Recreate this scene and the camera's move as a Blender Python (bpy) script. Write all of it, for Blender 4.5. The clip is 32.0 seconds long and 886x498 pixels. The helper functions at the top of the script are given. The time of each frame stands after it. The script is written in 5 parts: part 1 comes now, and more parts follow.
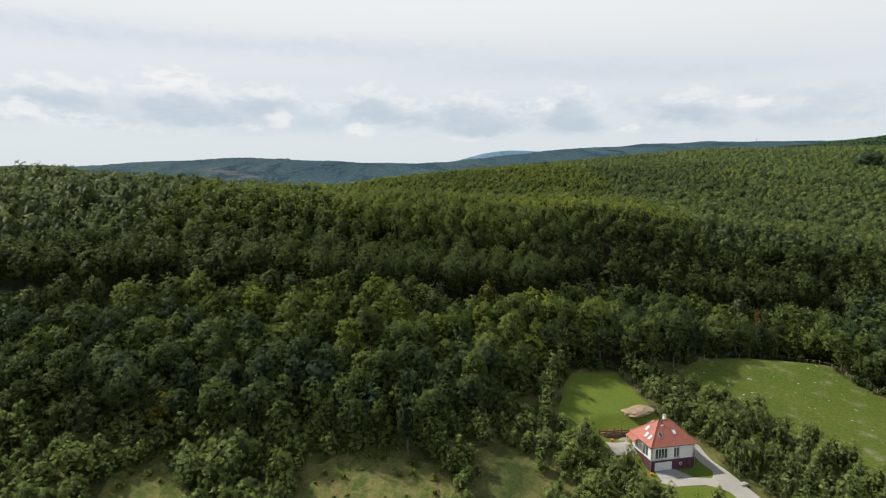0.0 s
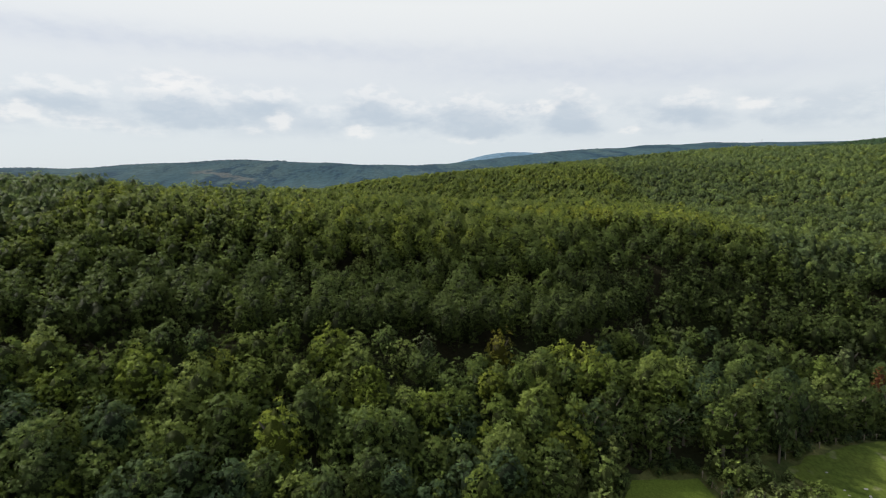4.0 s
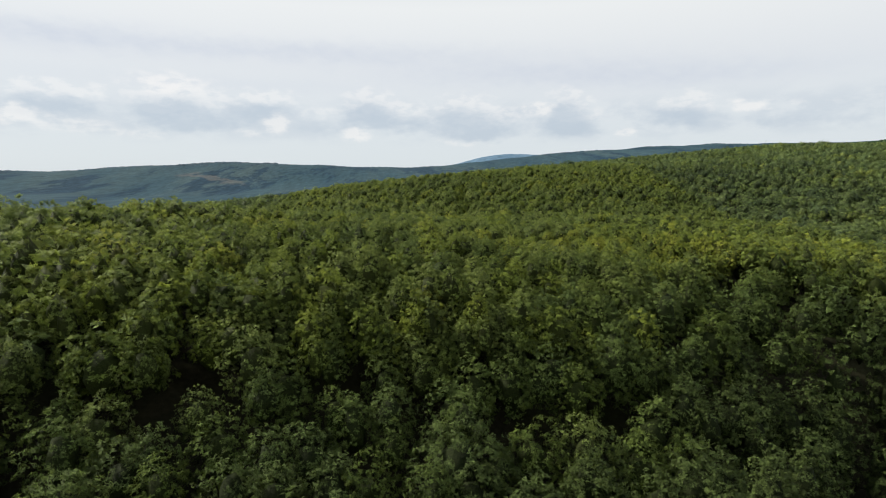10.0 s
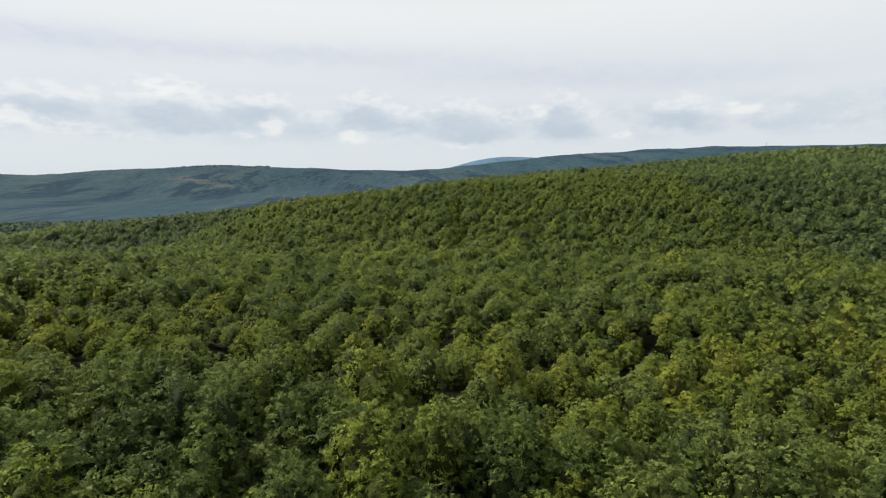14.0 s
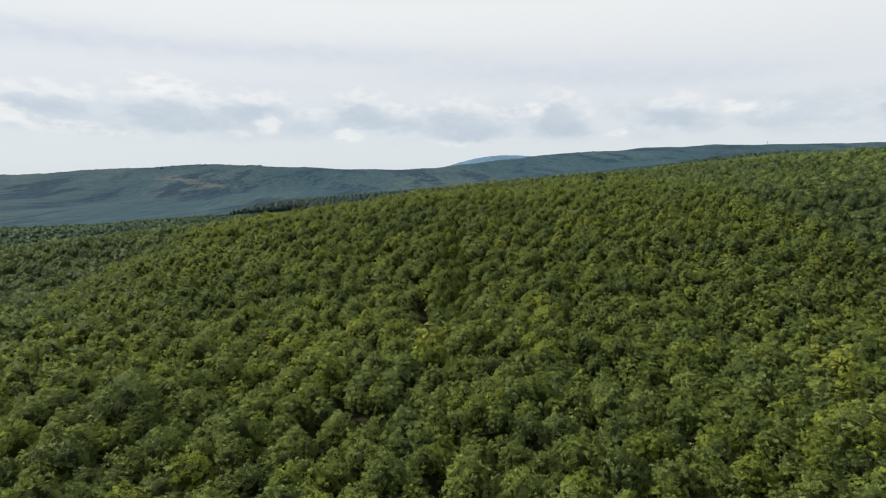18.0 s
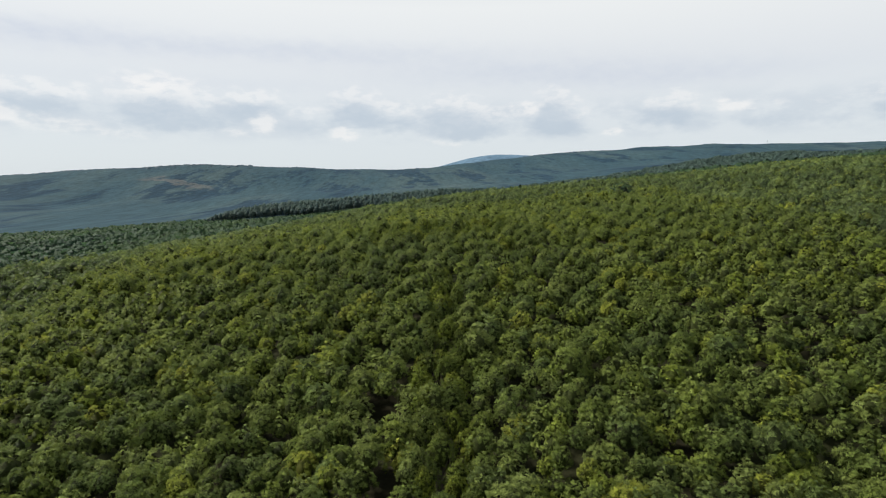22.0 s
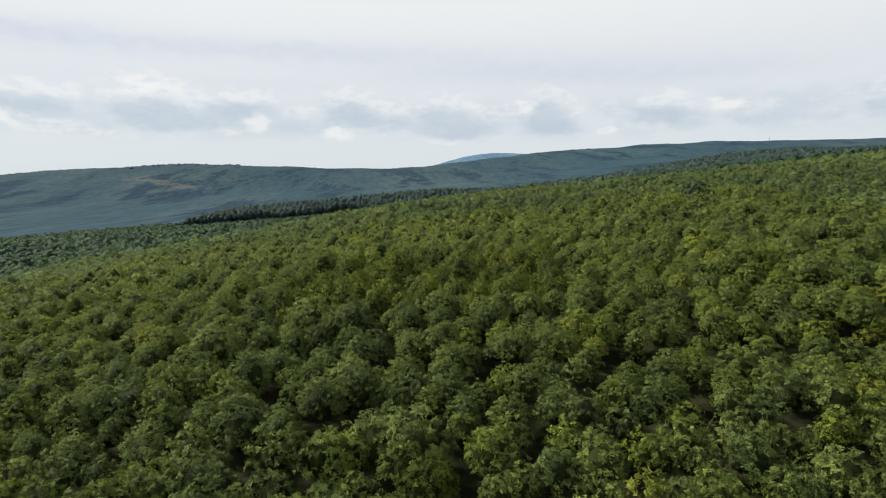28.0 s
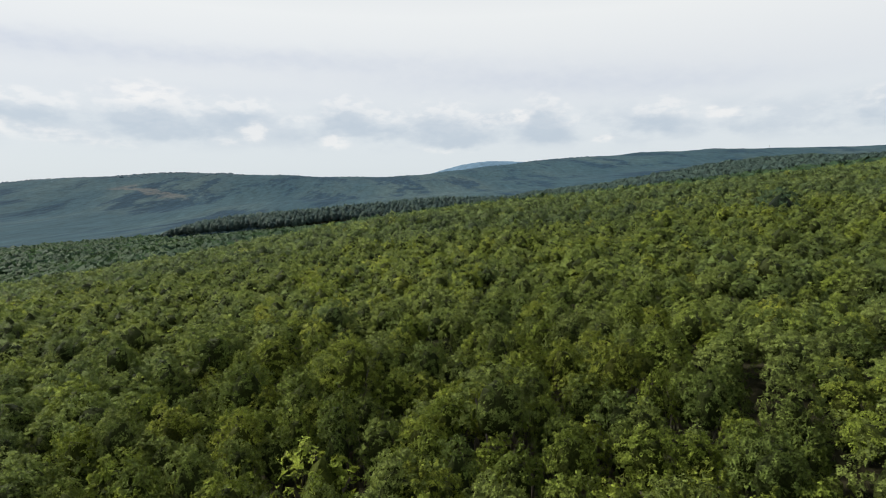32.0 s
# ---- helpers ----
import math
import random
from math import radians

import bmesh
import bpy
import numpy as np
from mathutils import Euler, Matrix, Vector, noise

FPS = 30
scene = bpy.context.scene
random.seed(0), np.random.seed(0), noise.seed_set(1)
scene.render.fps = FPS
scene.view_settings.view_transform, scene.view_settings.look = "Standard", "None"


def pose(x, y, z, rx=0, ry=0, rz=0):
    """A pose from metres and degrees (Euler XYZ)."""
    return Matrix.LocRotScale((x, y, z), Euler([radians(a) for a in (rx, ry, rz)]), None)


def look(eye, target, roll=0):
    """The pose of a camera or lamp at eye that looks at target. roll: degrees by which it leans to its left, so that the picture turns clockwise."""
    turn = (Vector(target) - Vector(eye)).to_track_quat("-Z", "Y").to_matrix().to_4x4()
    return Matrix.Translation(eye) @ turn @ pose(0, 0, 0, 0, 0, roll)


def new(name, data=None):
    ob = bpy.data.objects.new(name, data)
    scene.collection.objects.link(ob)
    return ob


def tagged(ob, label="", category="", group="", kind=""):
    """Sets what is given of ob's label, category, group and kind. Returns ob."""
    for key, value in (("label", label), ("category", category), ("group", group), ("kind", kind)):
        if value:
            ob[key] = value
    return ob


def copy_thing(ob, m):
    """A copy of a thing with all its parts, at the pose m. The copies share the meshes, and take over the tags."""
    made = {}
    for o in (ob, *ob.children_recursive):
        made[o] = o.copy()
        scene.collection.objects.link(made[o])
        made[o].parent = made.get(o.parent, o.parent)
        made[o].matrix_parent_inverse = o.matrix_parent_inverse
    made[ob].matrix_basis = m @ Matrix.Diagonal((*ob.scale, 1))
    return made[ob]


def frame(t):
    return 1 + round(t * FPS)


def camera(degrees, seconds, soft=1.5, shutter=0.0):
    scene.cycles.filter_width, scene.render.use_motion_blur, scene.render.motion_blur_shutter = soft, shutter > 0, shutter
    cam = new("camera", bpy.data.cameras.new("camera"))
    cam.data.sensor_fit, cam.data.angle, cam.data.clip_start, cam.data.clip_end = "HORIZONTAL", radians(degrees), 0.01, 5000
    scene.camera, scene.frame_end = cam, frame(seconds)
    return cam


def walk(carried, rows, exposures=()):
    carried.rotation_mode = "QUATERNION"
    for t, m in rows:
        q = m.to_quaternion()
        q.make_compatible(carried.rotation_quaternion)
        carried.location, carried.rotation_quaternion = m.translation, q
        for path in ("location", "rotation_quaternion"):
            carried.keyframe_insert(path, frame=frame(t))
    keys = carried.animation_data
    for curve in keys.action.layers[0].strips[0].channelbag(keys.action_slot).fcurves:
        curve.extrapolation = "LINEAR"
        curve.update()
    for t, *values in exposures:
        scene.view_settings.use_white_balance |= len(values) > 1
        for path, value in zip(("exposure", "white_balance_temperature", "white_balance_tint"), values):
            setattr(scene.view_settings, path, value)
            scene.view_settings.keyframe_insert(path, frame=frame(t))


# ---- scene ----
cam = camera(75.1, 32.0, soft=1.05)
METRES, EYE, TILT, LEAN, TURN = 410.0, 66.0, -7.0, 0.0, 0.0
ROWS = [
    (0.0, 0.0, 0.0, 0.0, -0.0, 0.0, -0.0),
    (0.5, 0.0007, 0.0166, 0.0024, 0.01, 0.08, 0.01),
    (1.0, 0.0014, 0.0325, 0.0046, 0.01, 0.14, 0.01),
    (1.5, 0.0019, 0.049, 0.0069, 0.01, 0.2, 0.02),
    (2.0, 0.0024, 0.0648, 0.0088, 0.01, 0.21, 0.04),
    (2.5, 0.003, 0.0813, 0.0107, 0.01, 0.22, 0.05),
    (3.0, 0.0035, 0.0971, 0.0124, 0.02, 0.21, 0.06),
    (3.5, 0.004, 0.1135, 0.0143, 0.02, 0.19, 0.07),
    (5.5, 0.0064, 0.1783, 0.0217, 0.03, 0.27, 0.14),
    (6.0, 0.007, 0.194, 0.0236, 0.02, 0.29, 0.16),
    (6.5, 0.0076, 0.2105, 0.0257, -0.02, 0.26, 0.15),
    (7.0, 0.0081, 0.2263, 0.0275, -0.05, 0.28, 0.16),
    (7.5, 0.0086, 0.2427, 0.0295, -0.07, 0.3, 0.17),
    (8.0, 0.0089, 0.2585, 0.0315, -0.14, 0.3, 0.17),
    (8.5, 0.0095, 0.275, 0.0335, -0.17, 0.33, 0.18),
    (9.0, 0.0099, 0.2908, 0.036, -0.2, 0.37, 0.19),
    (9.5, 0.0106, 0.3073, 0.0392, -0.24, 0.39, 0.2),
    (10.0, 0.0112, 0.323, 0.0421, -0.27, 0.43, 0.22),
    (10.5, 0.012, 0.3395, 0.0454, -0.3, 0.46, 0.24),
    (11.0, 0.0127, 0.3552, 0.0485, -0.36, 0.47, 0.21),
    (11.5, 0.0132, 0.3714, 0.0516, -0.42, 0.5, 0.25),
    (12.0, 0.0138, 0.3869, 0.0548, -0.44, 0.52, 0.25),
    (12.5, 0.0145, 0.4019, 0.058, -0.48, 0.54, 0.22),
    (13.0, 0.0153, 0.4182, 0.0616, -0.51, 0.6, 0.22),
    (13.5, 0.016, 0.4338, 0.0648, -0.57, 0.64, 0.25),
    (14.0, 0.0166, 0.4499, 0.0683, -0.62, 0.67, 0.28),
    (14.5, 0.0171, 0.4651, 0.0715, -0.67, 0.66, 0.28),
    (15.0, 0.0176, 0.4808, 0.0747, -0.72, 0.66, 0.3),
    (15.5, 0.0182, 0.4956, 0.0782, -0.77, 0.65, 0.3),
    (17.5, 0.0203, 0.5572, 0.0927, -0.91, 0.53, 0.37),
    (18.0, 0.0209, 0.5729, 0.0963, -0.97, 0.49, 0.38),
    (18.5, 0.0214, 0.588, 0.0999, -1.03, 0.48, 0.41),
    (19.0, 0.022, 0.6037, 0.1036, -1.1, 0.47, 0.42),
    (19.5, 0.0227, 0.6187, 0.1077, -1.14, 0.46, 0.44),
    (20.0, 0.0235, 0.6344, 0.1122, -1.2, 0.4, 0.46),
    (20.5, 0.0244, 0.6493, 0.1163, -1.24, 0.4, 0.45),
    (21.0, 0.0252, 0.6649, 0.1206, -1.29, 0.41, 0.47),
    (21.5, 0.0259, 0.6799, 0.1238, -1.34, 0.44, 0.5),
    (22.0, 0.0264, 0.6957, 0.126, -1.42, 0.37, 0.49),
    (22.5, 0.027, 0.7109, 0.1278, -1.44, 0.4, 0.51),
    (23.0, 0.0275, 0.7265, 0.1299, -1.51, 0.38, 0.52),
    (23.5, 0.0278, 0.7415, 0.1317, -1.59, 0.34, 0.52),
    (24.0, 0.0281, 0.7572, 0.1333, -1.64, 0.36, 0.53),
    (24.5, 0.0283, 0.7722, 0.1351, -1.71, 0.31, 0.52),
    (26.5, 0.0307, 0.8332, 0.1422, -1.75, 0.33, 0.72),
    (27.0, 0.0313, 0.8488, 0.1441, -1.79, 0.26, 0.73),
    (27.5, 0.0318, 0.8637, 0.1459, -1.86, 0.26, 0.76),
    (28.0, 0.0323, 0.8795, 0.1478, -1.91, 0.29, 0.76),
    (28.5, 0.0328, 0.8945, 0.1497, -1.95, 0.33, 0.81),
    (29.0, 0.0333, 0.9102, 0.1517, -2.01, 0.32, 0.82),
    (29.5, 0.0337, 0.9252, 0.1537, -2.09, 0.34, 0.83),
    (30.0, 0.0343, 0.941, 0.1557, -2.16, 0.38, 0.9),
    (30.5, 0.035, 0.9556, 0.1579, -2.25, 0.56, 0.91),
    (31.0, 0.0351, 0.9681, 0.1594, -2.3, 0.7, 0.9),
    (31.5, 0.0347, 0.9774, 0.1604, -2.29, 0.92, 0.91),
    (32.0, 0.0342, 0.9849, 0.161, -2.22, 1.11, 0.91),
]
walk(cam, [(t, pose(0, 0, EYE, TILT, LEAN, TURN) @ pose(METRES * x, METRES * y, METRES * z, 90 + pitch, roll, yaw)) for t, x, y, z, yaw, pitch, roll in ROWS])


# ================= world and sun =================
SUN_EL, SUN_AZ = radians(45), radians(-64)      # azimuth from +y, towards +x
sun_data = bpy.data.lights.new("sun", "SUN")
sun_data.energy, sun_data.angle, sun_data.color = 5.0, radians(3.0), (1.0, 0.95, 0.86)
sun = new("sun", sun_data)
SUN_DIR = Vector((math.sin(SUN_AZ) * math.cos(SUN_EL), math.cos(SUN_AZ) * math.cos(SUN_EL), math.sin(SUN_EL)))
sun.matrix_world = look(SUN_DIR * 100, (0, 0, 0))


class Nodes:
    """Short way to write a node tree."""

    def __init__(self, tree):
        self.tree = tree

    def add(self, kind, ins=(), **props):
        n = self.tree.nodes.new(kind)
        for k, v in props.items():
            setattr(n, k, v)
        for k, v in (ins.items() if isinstance(ins, dict) else enumerate(ins)):
            if v is None:
                continue
            if hasattr(v, "is_linked"):
                self.tree.links.new(v, n.inputs[k])
            else:
                n.inputs[k].default_value = v
        return n

    def math(self, op, a, b=None, c=None, clamp=False):
        return self.add("ShaderNodeMath", (a, b, c), operation=op, use_clamp=clamp).outputs[0]

    def mix(self, f, a, b, blend="MIX"):
        n = self.add("ShaderNodeMix", {0: f, 6: a, 7: b}, data_type="RGBA", blend_type=blend)
        return n.outputs[2]

    def noise(self, vec, scale, detail=3.0, rough=0.5, lo=0.0, hi=1.0):
        n = self.add("ShaderNodeTexNoise", {"Vector": vec, "Scale": scale, "Detail": detail, "Roughness": rough})
        if (lo, hi) == (0.0, 1.0):
            return n.outputs[0]
        return self.range(n.outputs[0], 0.3, 0.7, lo, hi)

    def range(self, v, a, b, c, d, smooth=False):
        return self.add("ShaderNodeMapRange", {0: v, 1: a, 2: b, 3: c, 4: d}, clamp=True,
                        interpolation_type="SMOOTHSTEP" if smooth else "LINEAR").outputs[0]


def rgb(r, g, b):
    return (r, g, b, 1.0)


world = bpy.data.worlds.new("sky")
scene.world = world
world.use_nodes = True
world.node_tree.nodes.clear()
W = Nodes(world.node_tree)
sky = W.add("ShaderNodeTexSky", sky_type="NISHITA", sun_disc=False, sun_elevation=SUN_EL, sun_rotation=SUN_AZ)
way = W.add("ShaderNodeTexCoord").outputs["Generated"]
sep = W.add("ShaderNodeSeparateXYZ", (way,))
az = W.math("MULTIPLY", W.math("ARCTAN2", sep.outputs[0], sep.outputs[1]), 57.2958)
el = W.math("MULTIPLY", W.math("ARCSINE", sep.outputs[2]), 57.2958)
flat = W.add("ShaderNodeCombineXYZ", (az, W.math("MULTIPLY", el, 2.0), 0.0)).outputs[0]
wob = W.add("ShaderNodeTexNoise", {"Vector": flat, "Scale": 0.5, "Detail": 5.0, "Roughness": 0.52})
wob2 = W.add("ShaderNodeTexNoise", {"Vector": flat, "Scale": 0.75, "Detail": 4.0, "Roughness": 0.5}).outputs[0]
warp = W.add("ShaderNodeVectorMath", (wob.outputs[1], (0.5, 0.5, 0.5)), operation="SUBTRACT").outputs[0]
warp = W.add("ShaderNodeVectorMath", (warp, (1.5, 1.3, 0.0)), operation="MULTIPLY").outputs[0]
place = W.add("ShaderNodeVectorMath", (W.add("ShaderNodeCombineXYZ", (az, el, 0.0)).outputs[0], warp), operation="ADD").outputs[0]


def cloud_sum(blobs, place=place):
    """Soft heaps of cloud: azimuth, elevation, half width, half height (degrees), weight."""
    total = None
    for a, e, w, h, k in blobs:
        off = W.add("ShaderNodeVectorMath", (place, (a, e, 0.0)), operation="SUBTRACT").outputs[0]
        off = W.add("ShaderNodeVectorMath", (off, (1 / w, 1 / h, 0.0)), operation="MULTIPLY").outputs[0]
        d2 = W.add("ShaderNodeVectorMath", (off, off), operation="DOT_PRODUCT").outputs["Value"]
        v = W.math("MULTIPLY", W.math("POWER", 0.4, d2), k)
        total = v if total is None else W.math("ADD", total, v)
    return total


GREY = [(-33.0, 6.3, 3.5, 1.04, 0.99), (-24.3, 6.0, 3.5, 1.74, 1.21), (-16.8, 6.7, 3.11, 0.81, 0.99), (-19.0, 5.4, 2.92, 0.81, 0.55), (-12.0, 5.2, 2.92, 0.81, 0.55), (-7.3, 6.5, 2.53, 1.61, 0.99), (-3.5, 5.6, 2.53, 1.04, 0.66), (2.3, 6.0, 3.3, 1.39, 0.99),
        (3.5, 4.5, 2.92, 0.58, 0.66), (6.5, 5.3, 2.34, 0.92, 0.55), (12.2, 6.2, 2.34, 1.74, 0.99), (13.5, 4.9, 3.3, 0.69, 0.55), (22.6, 5.8, 2.92, 1.16, 0.99), (30.5, 5.2, 3.89, 0.69, 0.55), (-42.0, 6.2, 4.86, 1.39, 0.99), (41.0, 5.5, 4.86, 1.16, 0.88)]
STREAK = [(-14.0, 12.0, 20.0, 0.9, 0.9), (10.0, 10.3, 14.0, 1.1, 0.9), (24.0, 9.3, 10.0, 0.9, 0.7), (-34.0, 11.8, 8.0, 1.0, 0.7), (-20.0, 8.9, 14.0, 0.6, 0.3)]
WHITE = [(-36.0, 5.6, 1.8, 0.8, 1.0), (-31.5, 5.0, 3.0, 0.6, 0.6), (-24.8, 8.7, 3.6, 0.9, 0.9), (-15.4, 5.6, 1.3, 0.9, 1.0), (-18.0, 4.7, 1.4, 0.5, 0.6),
         (-8.1, 4.7, 1.4, 0.6, 1.0), (9.6, 7.0, 1.6, 0.6, 1.1), (17.8, 4.6, 1.1, 0.5, 0.9), (27.6, 6.4, 1.4, 0.5, 1.1), (-27.0, 4.2, 4.0, 0.4, 0.5), (2.0, 3.8, 3.0, 0.4, 0.5)]
lumps = W.math("MULTIPLY", W.range(wob.outputs[0], 0.36, 0.6, 0.85, 1.1), W.range(wob2, 0.3, 0.65, 0.8, 1.15))
grey_f = W.range(W.math("MULTIPLY", cloud_sum(GREY), lumps), 0.18, 1.0, 0.0, 1.0, True)
streak_f = W.math("MULTIPLY", cloud_sum(STREAK), W.range(wob.outputs[0], 0.3, 0.7, 0.55, 1.0), clamp=True)
white_f = W.range(W.math("MULTIPLY", cloud_sum(WHITE), W.range(wob2, 0.35, 0.6, 0.4, 1.3)), 0.1, 1.0, 0.0, 1.0, True)
layer = W.add("ShaderNodeTexNoise", {"Vector": flat, "Scale": 0.17, "Detail": 6.0, "Roughness": 0.6}).outputs[0]
layer = W.math("MULTIPLY", W.range(layer, 0.42, 0.6, 0.0, 1.0, True), W.math("MULTIPLY", W.range(el, 3.2, 5.0, 0.0, 1.0, True), W.range(el, 6.2, 8.6, 1.0, 0.0, True)))
# sunlit heads above the grey bases
above = W.add("ShaderNodeVectorMath", (place, (0.3, 1.25, 0.0)), operation="SUBTRACT").outputs[0]
heads = W.range(W.math("MULTIPLY", cloud_sum(GREY, above), W.range(wob2, 0.38, 0.62, 0.35, 1.3)), 0.25, 0.95, 0.0, 1.0, True)
heads = W.math("MULTIPLY", heads, W.math("SUBTRACT", 1.0, W.math("MULTIPLY", grey_f, 0.8)))
veil = W.add("ShaderNodeValToRGB", (W.range(el, -2.0, 70.0, 0.0, 1.0),))
ramp = veil.color_ramp
ramp.elements[0].position, ramp.elements[0].color = 0.0, rgb(0.66, 0.73, 0.78)
ramp.elements[1].position, ramp.elements[1].color = 1.0, rgb(0.27, 0.32, 0.41)
for p, c in ((0.061, rgb(0.72, 0.78, 0.82)), (0.108, rgb(0.74, 0.79, 0.83)), (0.18, rgb(0.79, 0.82, 0.85)), (0.25, rgb(0.88, 0.90, 0.90)), (0.36, rgb(0.74, 0.77, 0.80)), (0.62, rgb(0.38, 0.43, 0.51))):
    ramp.elements.new(p).color = c
overcast = W.mix(W.math("MULTIPLY", streak_f, 0.75), veil.outputs[0], rgb(0.64, 0.69, 0.78))
overcast = W.mix(W.math("MULTIPLY", layer, 0.55), overcast, rgb(0.58, 0.65, 0.73))
overcast = W.mix(W.math("MULTIPLY", grey_f, 0.85), overcast, rgb(0.53, 0.61, 0.70))
overcast = W.mix(W.math("MULTIPLY", heads, 0.5), overcast, rgb(0.93, 0.925, 0.92))
overcast = W.mix(W.math("MULTIPLY", white_f, 0.62), overcast, rgb(0.96, 0.945, 0.93))
bg_sky = W.add("ShaderNodeBackground", {0: sky.outputs[0], 1: 0.1})
bg_cloud = W.add("ShaderNodeBackground", {0: overcast, 1: 1.0})
both = W.add("ShaderNodeMixShader", {0: 0.93, 1: bg_sky.outputs[0], 2: bg_cloud.outputs[0]})
W.add("ShaderNodeOutputWorld", {0: both.outputs[0]})


# ================= materials =================
def material(name, rough=0.8, spec=0.3, metal=0.0):
    m = bpy.data.materials.new(name)
    m.use_nodes = True
    n = Nodes(m.node_tree)
    bsdf = m.node_tree.nodes["Principled BSDF"]
    bsdf.inputs["Roughness"].default_value = rough
    bsdf.inputs["Specular IOR Level"].default_value = spec
    bsdf.inputs["Metallic"].default_value = metal
    return m, n, bsdf


def link(n, a, b):
    n.tree.links.new(a, b)


def two_scale(name, c1, c2, s1, s2, rough=0.85, spec=0.25, bump=0.0, c3=None, s3=0.05, dist=0.1, stretch=None, span=(0.45, 0.62)):
    """A surface that varies coarsely and finely between colours, in metres."""
    m, n, bsdf = material(name, rough, spec)
    pos = n.add("ShaderNodeNewGeometry").outputs["Position"]
    if stretch:
        pos = n.add("ShaderNodeVectorMath", (pos, stretch), operation="MULTIPLY").outputs[0]
    col = n.mix(n.noise(pos, s1, 4, 0.6, 0.0, 1.0001), rgb(*c1), rgb(*c2))
    if c3:
        col = n.mix(n.range(n.noise(pos, s3, 3, 0.6), span[0], span[1], 0, 1), col, rgb(*c3))
    fine = n.noise(pos, s2, 4, 0.65)
    col = n.mix(1.0, col, n.add("ShaderNodeCombineXYZ", [n.range(fine, 0.3, 0.7, 0.72, 1.25)] * 3).outputs[0], "MULTIPLY")
    link(n, col, bsdf.inputs["Base Color"])
    if bump:
        b = n.add("ShaderNodeBump", {"Strength": bump, "Distance": dist, "Height": fine})
        link(n, b.outputs[0], bsdf.inputs["Normal"])
    return m


def foliage(name, stops, light=1.0, through_light=0.12, grain=4.5, gaps=False, crisp=1.0, own_span=(0.18, 0.74)):
    m, n, bsdf = material(name, 0.65, 0.09)
    tint = n.add("ShaderNodeAttribute", attribute_name="tint").outputs["Fac"]
    leaf = n.add("ShaderNodeAttribute", attribute_name="leaf").outputs["Fac"]
    own = n.add("ShaderNodeObjectInfo").outputs["Random"]
    low = n.math("LESS_THAN", tint, -0.5)
    t = n.math("ADD", n.math("MULTIPLY", low, n.range(own, 0.0, 1.0, *own_span)), n.math("MULTIPLY", n.math("SUBTRACT", 1.0, low), tint))
    r = n.add("ShaderNodeValToRGB", (t,))
    e = r.color_ramp.elements
    e[0].position, e[0].color = 0.0, rgb(*stops[0])
    e[1].position, e[1].color = 1.0, rgb(*stops[-1])
    for i, c in enumerate(stops[1:-1]):
        e.new((i + 1) / (len(stops) - 1)).color = rgb(*c)
    pos = n.add("ShaderNodeNewGeometry").outputs["Position"]
    spray = n.noise(pos, grain, 3, 0.7)
    # leaf 0 marks the inner mass: crown-inside shade is put into its colour
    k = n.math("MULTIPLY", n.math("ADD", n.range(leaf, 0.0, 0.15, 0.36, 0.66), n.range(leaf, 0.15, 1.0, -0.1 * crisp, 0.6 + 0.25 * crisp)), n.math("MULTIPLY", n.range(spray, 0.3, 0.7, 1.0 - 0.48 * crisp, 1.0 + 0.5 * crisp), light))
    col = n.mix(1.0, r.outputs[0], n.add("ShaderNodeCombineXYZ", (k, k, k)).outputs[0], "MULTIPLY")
    link(n, col, bsdf.inputs["Base Color"])
    soft = n.add("ShaderNodeAttribute", attribute_name="soft").outputs["Vector"]
    soft = n.add("ShaderNodeVectorTransform", (soft,), vector_type="NORMAL", convert_from="OBJECT", convert_to="WORLD").outputs[0]
    bump = n.add("ShaderNodeBump", {"Strength": 0.9, "Distance": 0.9 / grain, "Height": spray, "Normal": soft})
    link(n, bump.outputs[0], bsdf.inputs["Normal"])
    tr = n.add("ShaderNodeBsdfTranslucent", {0: n.mix(1.0, col, rgb(1.15, 1.25, 0.6), "MULTIPLY"), 1: soft})
    mx = n.add("ShaderNodeMixShader", {0: through_light, 1: bsdf.outputs[0], 2: tr.outputs[0]})
    out = mx.outputs[0]
    if gaps:
        # sky and shade show between the leaves of a spray; the inner mass stays closed
        leafy = n.noise(pos, grain * 1.5, 2, 0.6)
        hole = n.math("MULTIPLY", n.math("LESS_THAN", leafy, 0.485), n.math("GREATER_THAN", leaf, 0.15))
        clear = n.add("ShaderNodeBsdfTransparent")
        out = n.add("ShaderNodeMixShader", {0: hole, 1: out, 2: clear.outputs[0]}).outputs[0]
    link(n, out, m.node_tree.nodes["Material Output"].inputs[0])
    return m


GREENS = [(0.0553, 0.074, 0.0205), (0.066, 0.09, 0.0246), (0.0709, 0.094, 0.0178), (0.0939, 0.117, 0.0306), (0.0939, 0.121, 0.0178), (0.1179, 0.139, 0.0207), (0.1469, 0.157, 0.0217), (0.1469, 0.13, 0.0286)]
M_LEAF = foliage("oak_foliage", GREENS, 1.76, grain=8.0, gaps=True, crisp=1.0)
M_FRONT = foliage("tall_wood_foliage", [(0.98 * r, g, b) for r, g, b in [(0.036, 0.056, 0.024)] + GREENS[:6]], 1.75, grain=7.0, gaps=True, crisp=1.25, own_span=(0.0, 0.5))
# The scarp wall's shade is put into this leaf colour: strength lowered.
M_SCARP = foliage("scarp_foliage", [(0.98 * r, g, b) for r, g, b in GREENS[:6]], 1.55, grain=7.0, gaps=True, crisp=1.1)
